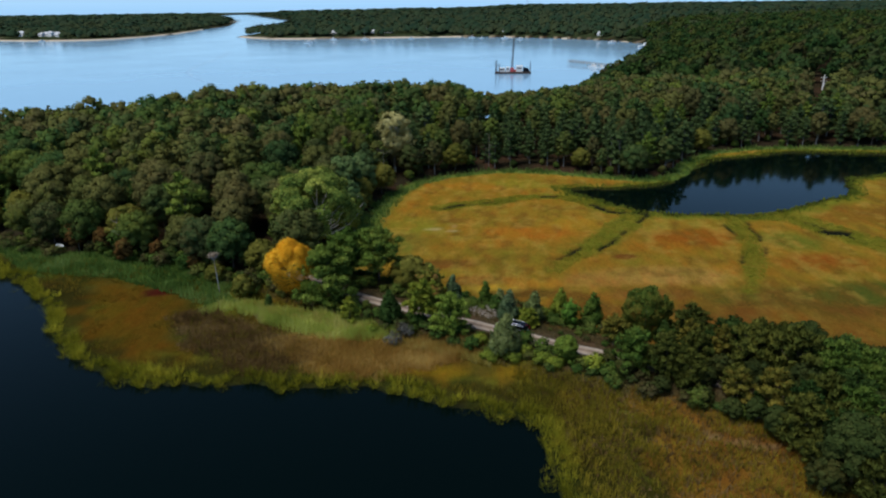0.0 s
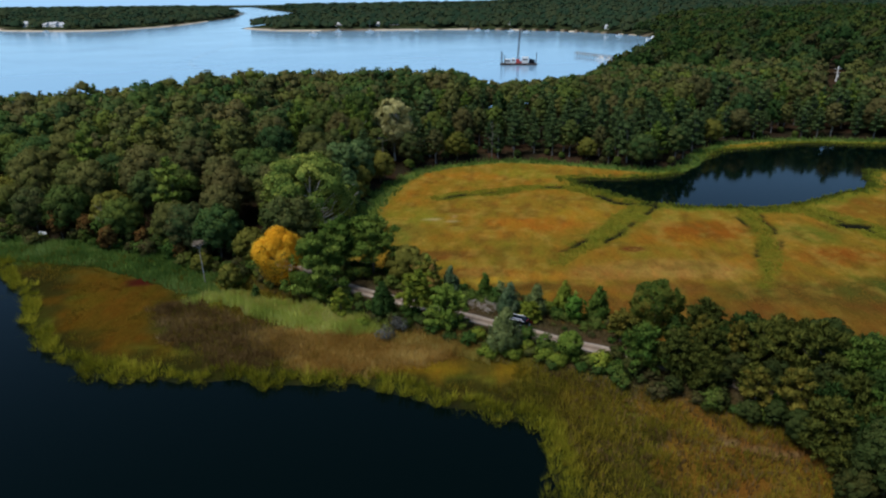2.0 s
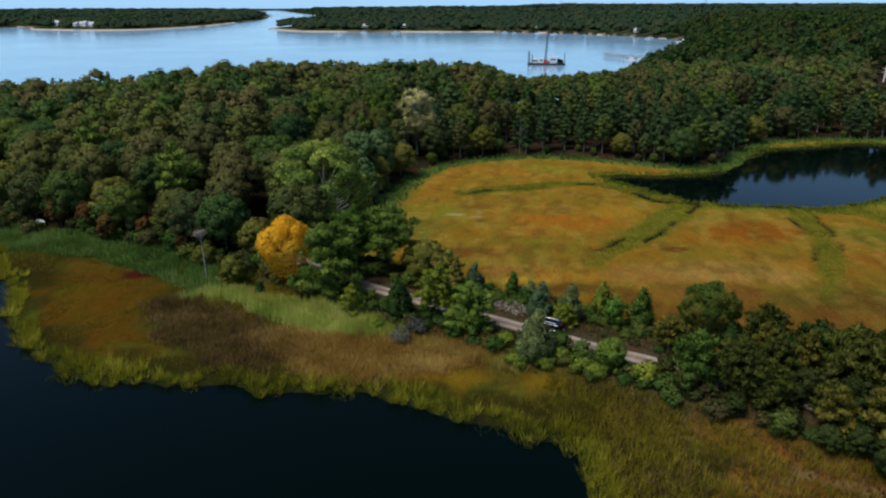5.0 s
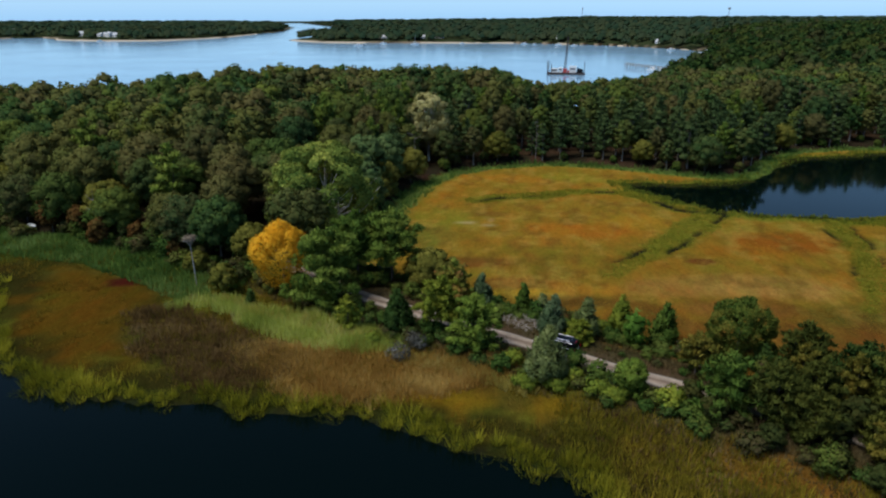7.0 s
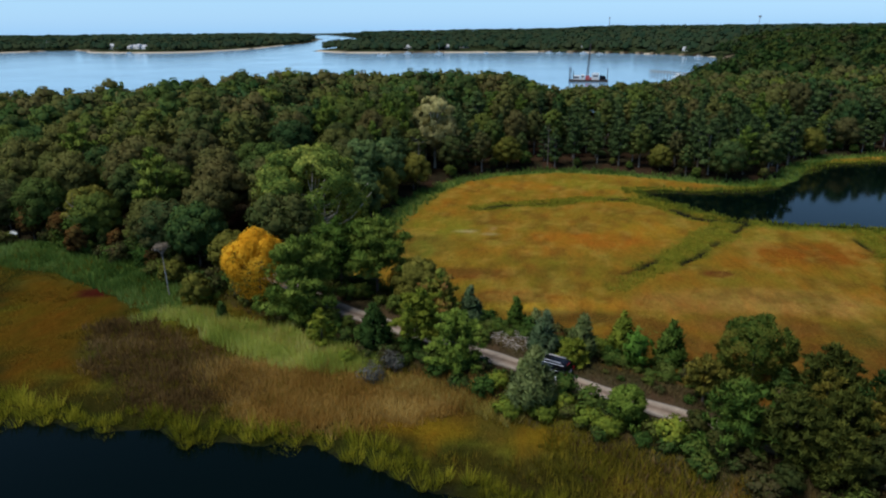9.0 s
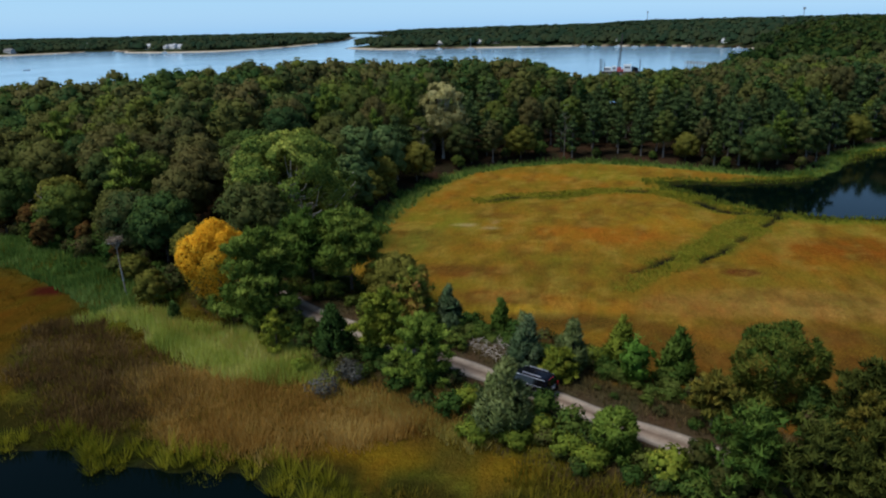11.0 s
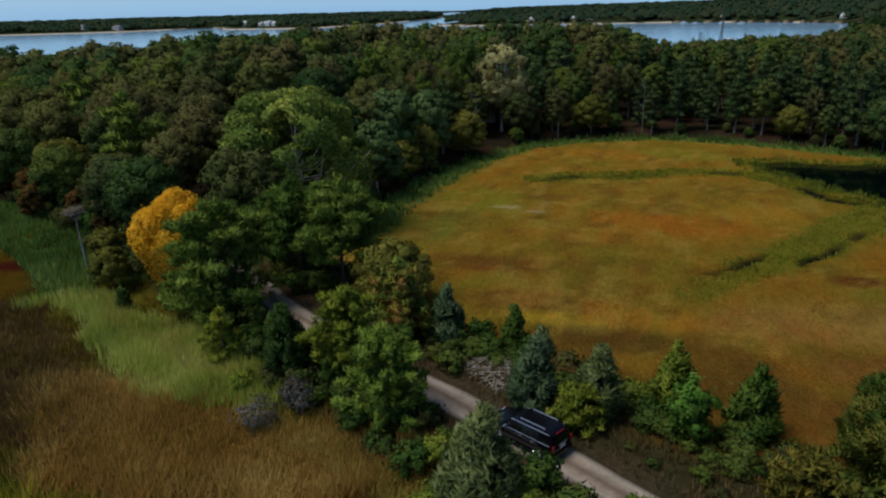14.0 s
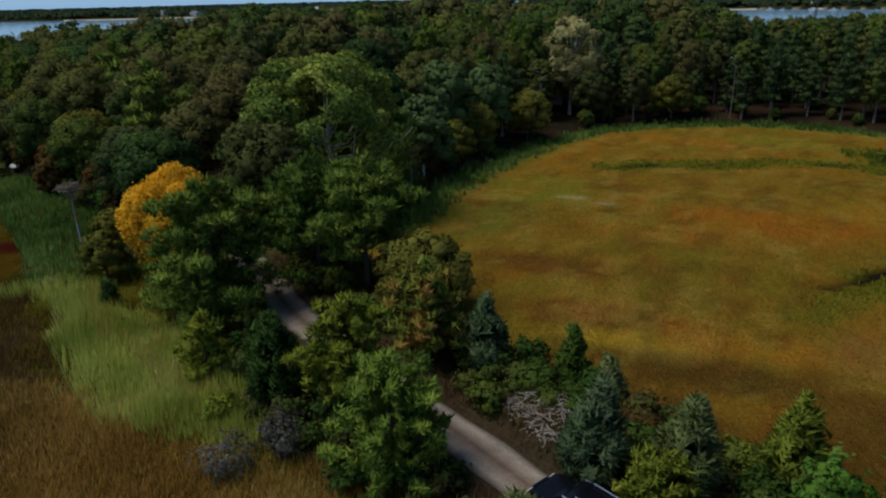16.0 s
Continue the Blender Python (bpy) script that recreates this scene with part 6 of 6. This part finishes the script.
def snag(x, y, h, seed, label):
    g = np.random.default_rng(seed)
    root = new("dead_tree")
    tagged(root, label, "tree")
    v, f = tube([(0, 0, -0.3), (0.1, 0.05, h * 0.4), (0.05, 0.2, h * 0.75), (0.25, 0.1, h)], [0.09, 0.07, 0.045, 0.015], 7)
    o = new("trunk", sheet_mesh("trunk", v, f, M_BARK_GREY, flat=False))
    o.parent = root
    for i in range(7):
        w, u = g.uniform(0, 6.28), g.uniform(0.45, 0.95)
        q = g.uniform(0.8, 2.0)
        v, f = tube([(0.08, 0.1, h * u), (math.cos(w) * q * 0.6, math.sin(w) * q * 0.6, h * u + 0.5), (math.cos(w) * q, math.sin(w) * q, h * u + 1.0)], [0.05, 0.03, 0.01], 5)
        o = new("branch", sheet_mesh("branch", v, f, M_BARK_GREY, flat=False))
        o.parent = root
    return put(root, x, y)


snag(7.7, 196.6, 11.0, 1, "bleached dead trunk at the edge of the woods")
snag(-21.5, 131.0, 8.0, 2, "grey dead trunk beside the big oak")
snag(-66.0, 123.0, 9.0, 3, "leaning grey dead trunk at the wood's edge")


snag(-20.5, 176.0, 9.5, 7, "tall grey bare trunk behind the hay field")

M_PALEGREY = plain("pale_grey_shingle", [(0.36, 0.38, 0.42), (0.5, 0.52, 0.55)], 1.5, 0.8)


# houses
def house(x, y, w, d, h, turn, label, wall=None, roof=None, wings=(), chimney=True, base=None):
    root = new("house")
    tagged(root, label, "house")
    wall, roof = wall or M_WHITE, roof or M_GREYROOF
    for ox, oy, ww, dd, hh in ((0, 0, w, d, h), *wings):
        part("wall", box((ww, dd, hh + 6), (ox, oy, -6)), wall, root)
        rise = dd * 0.38
        bm = bmesh.new()
        e = 0.35
        pr = [(-dd / 2 - e, hh - 0.2), (0, hh + rise), (dd / 2 + e, hh - 0.2), (dd / 2 + e, hh + 0.02), (0, hh + rise + 0.25), (-dd / 2 - e, hh + 0.02)]
        rows = [[bm.verts.new((ox + sx * (ww / 2 + e), oy + a, b)) for a, b in pr] for sx in (-1, 1)]
        bm.faces.new(rows[0]), bm.faces.new(rows[1][::-1])
        for i in range(6):
            bm.faces.new((rows[0][i], rows[1][i], rows[1][(i + 1) % 6], rows[0][(i + 1) % 6]))
        bmesh.ops.recalc_face_normals(bm, faces=bm.faces)
        part("roof", bm, roof, root)
        for sx in (-1, 1):
            g = bmesh.new()
            vs = [g.verts.new((ox + sx * (ww / 2 - 0.02), oy + a, b)) for a, b in ((-dd / 2, hh - 0.05), (0, hh + rise - 0.05), (dd / 2, hh - 0.05))]
            ws = [g.verts.new((ox + sx * (ww / 2 - 0.2), oy + a, b)) for a, b in ((-dd / 2, hh - 0.05), (0, hh + rise - 0.05), (dd / 2, hh - 0.05))]
            g.faces.new(vs), g.faces.new(ws[::-1])
            for i in range(3):
                g.faces.new((vs[i], ws[i], ws[(i + 1) % 3], vs[(i + 1) % 3]))
            bmesh.ops.recalc_face_normals(g, faces=g.faces)
            part("gable", g, wall, root)
        for k in range(max(2, int(ww / 3))):
            for lev in range(max(1, int(hh / 2.7))):
                wx = ox - ww / 2 + (k + 0.5) * ww / max(2, int(ww / 3))
                win = part("window", box((1.1, 0.1, 1.4), (wx, oy - dd / 2 - 0.03, 0.9 + lev * 2.7)), M_WHITE, root)
                part("pane", box((0.9, 0.06, 1.2), (wx, oy - dd / 2 - 0.07, 1.0 + lev * 2.7)), M_WINDOW, win)
    if chimney:
        part("chimney", box((0.9, 0.7, 1.8), (w * 0.2, 0, h + d * 0.25)), M_RUSTY, root)
    root.matrix_basis = pose(x, y, ground_z(x, y) if base is None else base, 0, 0, turn)
    return root


house(-80, 142, 8, 6, 3.0, 25, "small white cottage half hidden in the trees")
house(-27, 197.5, 9, 7, 5.0, 15, "grey house hidden among the woodland trees", wall=M_WOODGREY)
house(-680, 1172, 52, 9, 3.4, -24, "long white house with wings on the far shore", wings=((-20, -5, 9, 9, 3.0), (4, -5, 8, 8, 5.0), (20, -4, 9, 9, 2.6)), base=5.0, roof=M_PALEGREY)
for x, y, w, h, turn, txt, z in ((-1030, 1105, 22, 5, -20, "pale grey house on the far shore", 1.5), (-962, 1115, 24, 4, -20, "grey house with wide roof on the far shore", 2.5),
                                 (-950, 1300, 9, 6, -25, "tall narrow white house at the inlet", 3.5), (-735, 1180, 14, 5, -25, "white house on the far shore", 5.0),
                                 (-205, 1115, 16, 4, -20, "white house behind the far beach", 4.5), (-145, 1115, 11, 4, -28, "white cottage behind the far beach", 3.5),
                                 (-120, 1120, 12, 4, -15, "small white cottage behind the far beach", 4.0), (178, 960, 9, 3, -30, "white house at the far beach", 3.0),
                                 (-60, 1120, 12, 4, -20, "low grey cottage behind the far beach", 3.0), (60, 1085, 12, 4, -25, "low white cottage behind the far beach", 3.0),
                                 (-640, 1180, 10, 4, -20, "small grey house on the far shore", 4.0)):
    z = z - 2.6 if "beach" in txt else z
    house(x, y, w, 9, h, turn, txt, wall=M_WHITE if "white" in txt else M_PALEGREY, roof=M_PALEGREY if "white" in txt else None, base=max(z, ground_z(x, y) - (2.4 if "beach" in txt else 0)))

# the barge with its crane
barge = new("barge")
tagged(barge, "dredging barge with crane and white deckhouses in the bay", "barge")
part("hull", box((25, 9, 2.0), (0, 0, -0.9), 0.2), M_RUSTY, barge, "dark rusty hull")
for x, w, h in ((-7.6, 4.6, 2.6), (-3.6, 2.4, 3.2), (4.4, 4.6, 4.2)):
    cab = part("deckhouse", box((w, 4.5, h), (x, 0.3, 1.1), 0.12), M_WHITE, barge, "white deckhouse")
    part("window", box((w * 0.7, 0.08, 0.8), (x, -1.98, 1.1 + h * 0.5)), M_WINDOW, cab)
wedge = bmesh.new()
side = [(7.0, 1.1), (11.4, 1.1), (10.8, 3.4), (7.2, 4.2)]
rows = [[wedge.verts.new((x, y, z)) for x, z in side] for y in (-2.2, 2.2)]
wedge.faces.new(rows[0]), wedge.faces.new(rows[1][::-1])
for i in range(4):
    wedge.faces.new((rows[0][i], rows[1][i], rows[1][(i + 1) % 4], rows[0][(i + 1) % 4]))
bmesh.ops.recalc_face_normals(wedge, faces=wedge.faces)
part("machinery", wedge, M_CARBLACK, barge, "dark machinery housing")
part("winch", rod((1.6, -1.2, 1.9), (1.6, 1.2, 1.9), 0.8, sides=14), M_REDSTEEL, barge, "red winch drum")
crane = part("crane_cab", box((2.6, 3, 2.6), (-0.6, -0.4, 1.1), 0.1), M_REDSTEEL, barge, "red crane cab")
bm = bmesh.new()
for sx, sy in ((-1, -1), (1, -1), (1, 1), (-1, 1)):
    rod((-0.8 + sx * 0.6, sy * 0.6, 2.6), (0.4 + sx * 0.18, sy * 0.18, 23.5), 0.22, 0.18, 5, bm)
for i in range(14):
    u, v = i / 14, (i + 1) / 14
    a, b = 0.6 - 0.42 * u, 0.6 - 0.42 * v
    for sy in (-1, 1):
        rod((-0.8 + 1.2 * u - a, sy * a, 2.6 + 20.9 * u), (-0.8 + 1.2 * v + b, sy * b, 2.6 + 20.9 * v), 0.12, 0.12, 4, bm)
part("boom", bm, M_RUSTY, crane, "dark rusty lattice boom")
for x, y, h in ((-12, -4, 9), (-11.4, 4, 8.5), (-9.5, -4.2, 7), (12, 4, 8)):
    part("spud", rod((x, y, -1), (x, y, h), 0.25), M_RUSTY, barge)
barge.matrix_basis = pose(33.4, 499, 0, 0, 0, -4)

# the pier
pier = new("pier")
tagged(pier, "long wooden pier on piles running into the bay", "pier")
A, B = Vector((83, 576, 0)), Vector((123, 497, 0))
L = (B - A).length
for i in range(25):
    for sy in (-1, 1):
        part("pile", rod((L * i / 24, sy * 1.0, -1.5), (L * i / 24, sy * 1.0, 3.4), 0.17), M_WOODGREY, pier)
part("deck", box((L, 2.2, 0.25), (L / 2, 0, 1.7), 0.02), M_WOODGREY, pier)
for sy in (-1, 1):
    part("rail", box((L, 0.1, 0.14), (L / 2, sy * 1.12, 2.75)), M_WOODGREY, pier)
pier.matrix_basis = pose(A.x, A.y, 0, 0, 0, math.degrees(math.atan2(B.y - A.y, B.x - A.x)))


def boat(x, y, length, turn, label, mast=0.0, cabin=True):
    root = new("sailboat" if mast else "boat")
    tagged(root, label, "boat")
    bm = bmesh.new()
    rows = []
    for u in (0, 0.2, 0.5, 0.75, 0.92, 1.0):
        wd = length * 0.16 * (0.85 + 0.15 * u * 2 if u < 0.5 else max(0.04, 1 - ((u - 0.5) / 0.5) ** 2.2))
        top = length * (0.11 + 0.05 * u)
        rows.append([bm.verts.new((length * (u - 0.5), s * wd * k, z)) for s, k, z in ((-1, 1, top), (-1, 0.75, 0.02), (0, 0.1, -0.3), (1, 0.75, 0.02), (1, 1, top))])
    for p, q in zip(rows, rows[1:]):
        for i in range(5):
            bm.faces.new((p[i], p[(i + 1) % 5], q[(i + 1) % 5], q[i]))
    bm.faces.new(rows[0]), bm.faces.new(rows[-1])
    bmesh.ops.recalc_face_normals(bm, faces=bm.faces)
    part("hull", bm, M_WHITE, root)
    if cabin:
        cab = part("cabin", box((length * 0.34, length * 0.22, length * 0.17), (length * 0.02, 0, length * 0.12), length * 0.02, 0.85), M_WHITE, root)
        part("window", box((length * 0.26, length * 0.225, length * 0.05), (length * 0.02, 0, length * 0.2)), M_WINDOW, cab)
    if mast:
        part("mast", rod((length * 0.05, 0, length * 0.1), (length * 0.05, 0, mast), 0.13, 0.08), M_STEEL, root)
        part("boom", rod((length * 0.05, 0, length * 0.28), (-length * 0.4, 0, length * 0.28), 0.1), M_STEEL, root)
    root.matrix_basis = pose(x, y, 0, 0, 0, turn)


boat(95.5, 536, 10, -65, "white motor boat moored at the pier")
boat(101, 533, 7, -60, "small white boat moored beside the pier")
boat(-211, 961, 11, 5, "white motor boat at anchor off the far beach")
boat(-193, 1045, 9, 0, "white sailboat at anchor", 11)
boat(-144, 1022, 11, 8, "white sailboat with tall mast at anchor", 15)
for x, y, l, turn in ((8, 1050, 9, 0), (22, 1030, 7, 20), (54, 1021, 9, -10), (73, 985, 8, 10), (-80, 1050, 7, 0), (175, 873, 9, 15)):
    boat(x, y, l, turn, "small white boat moored off the far beach")
boat(192, 777, 16, 10, "large white motor yacht at the landing")
boat(184, 742, 10, -20, "white motor boat at the landing")
boat(-500, 620, 6, 20, "small dark-looking skiff on the bay", cabin=False)
boat(-655, 1095, 9, 15, "white boat at the far shore")

# poles
pole = new("utility_pole")
tagged(pole, "pale utility pole with crossarms above the trees", "utility pole")
HIGH = 15.4 - ground_z(155.3, 310)
part("pole", rod((0, 0, -1), (0, 0, HIGH), 0.3, 0.22), M_WHITE, pole)
for z in (HIGH - 1.2, HIGH - 2.7):
    part("crossarm", box((3.0, 0.16, 0.18), (0, 0, z)), M_WHITE, pole)
part("transformer", rod((0.5, 0, HIGH - 4.6), (0.5, 0, HIGH - 3.4), 0.35), M_WHITE, pole)
pole.matrix_basis = pose(155.3, 310, ground_z(155.3, 310), 0, 2, 10)
for x, y in ((283, 3480), (941, 3480)):
    mast = new("water_tower" if x > 900 else "radio_mast")
    tagged(mast, "distant pale water tower on the skyline" if x > 900 else "distant thin radio mast on the skyline", "tower")
    part("shaft", rod((0, 0, 0), (0, 0, 68), 1.6, 1.0), M_STEEL, mast)
    part("tank" if x > 900 else "head", rod((0, 0, 60), (0, 0, 68), 6 if x > 900 else 3, sides=16), M_STEEL, mast)
    mast.matrix_basis = pose(x, y, 10)


# a small white boat drawn up at the wood's edge
def skiff(x, y, length, turn):
    root = new("rowing_boat")
    tagged(root, "small white rowing boat upturned on a trestle at the wood's edge", "boat")
    bm = bmesh.new()
    rows = []
    for i in range(9):
        u = i / 8
        wd = length * 0.24 * max(0.06, (1 - abs(u - 0.42) ** 2.2 * 3.0))
        top = length * 0.2 * max(0.35, 1 - abs(u - 0.45) ** 2 * 1.6)
        rows.append([bm.verts.new((length * (u - 0.5), wd * math.cos(w), top * max(0.0, math.sin(w)) ** 0.7)) for w in (0, 0.4, 0.9, 1.57, 2.24, 2.74, math.pi)])
    for p, q in zip(rows, rows[1:]):
        for i in range(6):
            bm.faces.new((p[i], p[i + 1], q[i + 1], q[i]))
        bm.faces.new((p[6], p[0], q[0], q[6]))
    bm.faces.new(rows[0]), bm.faces.new(rows[-1])
    bmesh.ops.recalc_face_normals(bm, faces=bm.faces)
    part("hull", bm, M_WHITE, root)
    part("keel", box((length * 0.8, 0.05, 0.05), (-0.04 * length, 0, length * 0.185), 0.01), M_WOODGREY, root)
    part("rub_rail", box((length * 0.5, length * 0.5, 0.05), (-0.08 * length, 0, 0.0), 0.01), M_WHITE, root)
    for sx in (-0.25, 0.2):
        part("trestle_top", box((0.09, length * 0.5, 0.09), (sx * length, 0, -0.09), 0.01), M_WOODGREY, root)
        for sy in (-0.2, 0.2):
            part("trestle_leg", box((0.08, 0.08, 0.78), (sx * length, sy * length, -0.84), 0.01), M_WOODGREY, root)
    root.matrix_basis = pose(x, y, ground_z(x, y) + 0.7, 0, 0, turn)


skiff(-80, 126.3, 2.2, -25)


# sandy beaches of the bay
M_SAND = plain("beach_sand", [(0.38, 0.31, 0.22), (0.55, 0.46, 0.34)], 0.2, 0.95)


def beach(line, width, label):
    p = bend(line, 6.0)
    d = np.gradient(p, axis=0)
    d /= np.linalg.norm(d, axis=1)[:, None]
    side = np.c_[d[:, 1], -d[:, 0]]
    wide = width * (0.6 + 0.8 * grain(p[:, 0], p[:, 1], 60, 51))
    rows = [np.c_[p + side * (wide * k)[:, None], np.full(len(p), z)] for k, z in ((-0.4, -0.4), (0.0, 0.25), (0.55, 1.1), (1.0, 1.5), (1.05, 0.2))]
    V = np.stack(rows, 1).reshape(-1, 3)
    ii = np.arange(len(p) * 5).reshape(-1, 5)
    F = np.stack([ii[:-1, :-1], ii[1:, :-1], ii[1:, 1:], ii[:-1, 1:]], -1).reshape(-1, 4)
    tagged(new("ground", sheet_mesh("beach", V, F, M_SAND, flat=False)), label, "beach", kind="structure")


beach(BAY[10:21], 9.0, "narrow sandy beach along the far shore")
beach(BAY[30:41], 3.0, "thin sandy beach below the island woods")
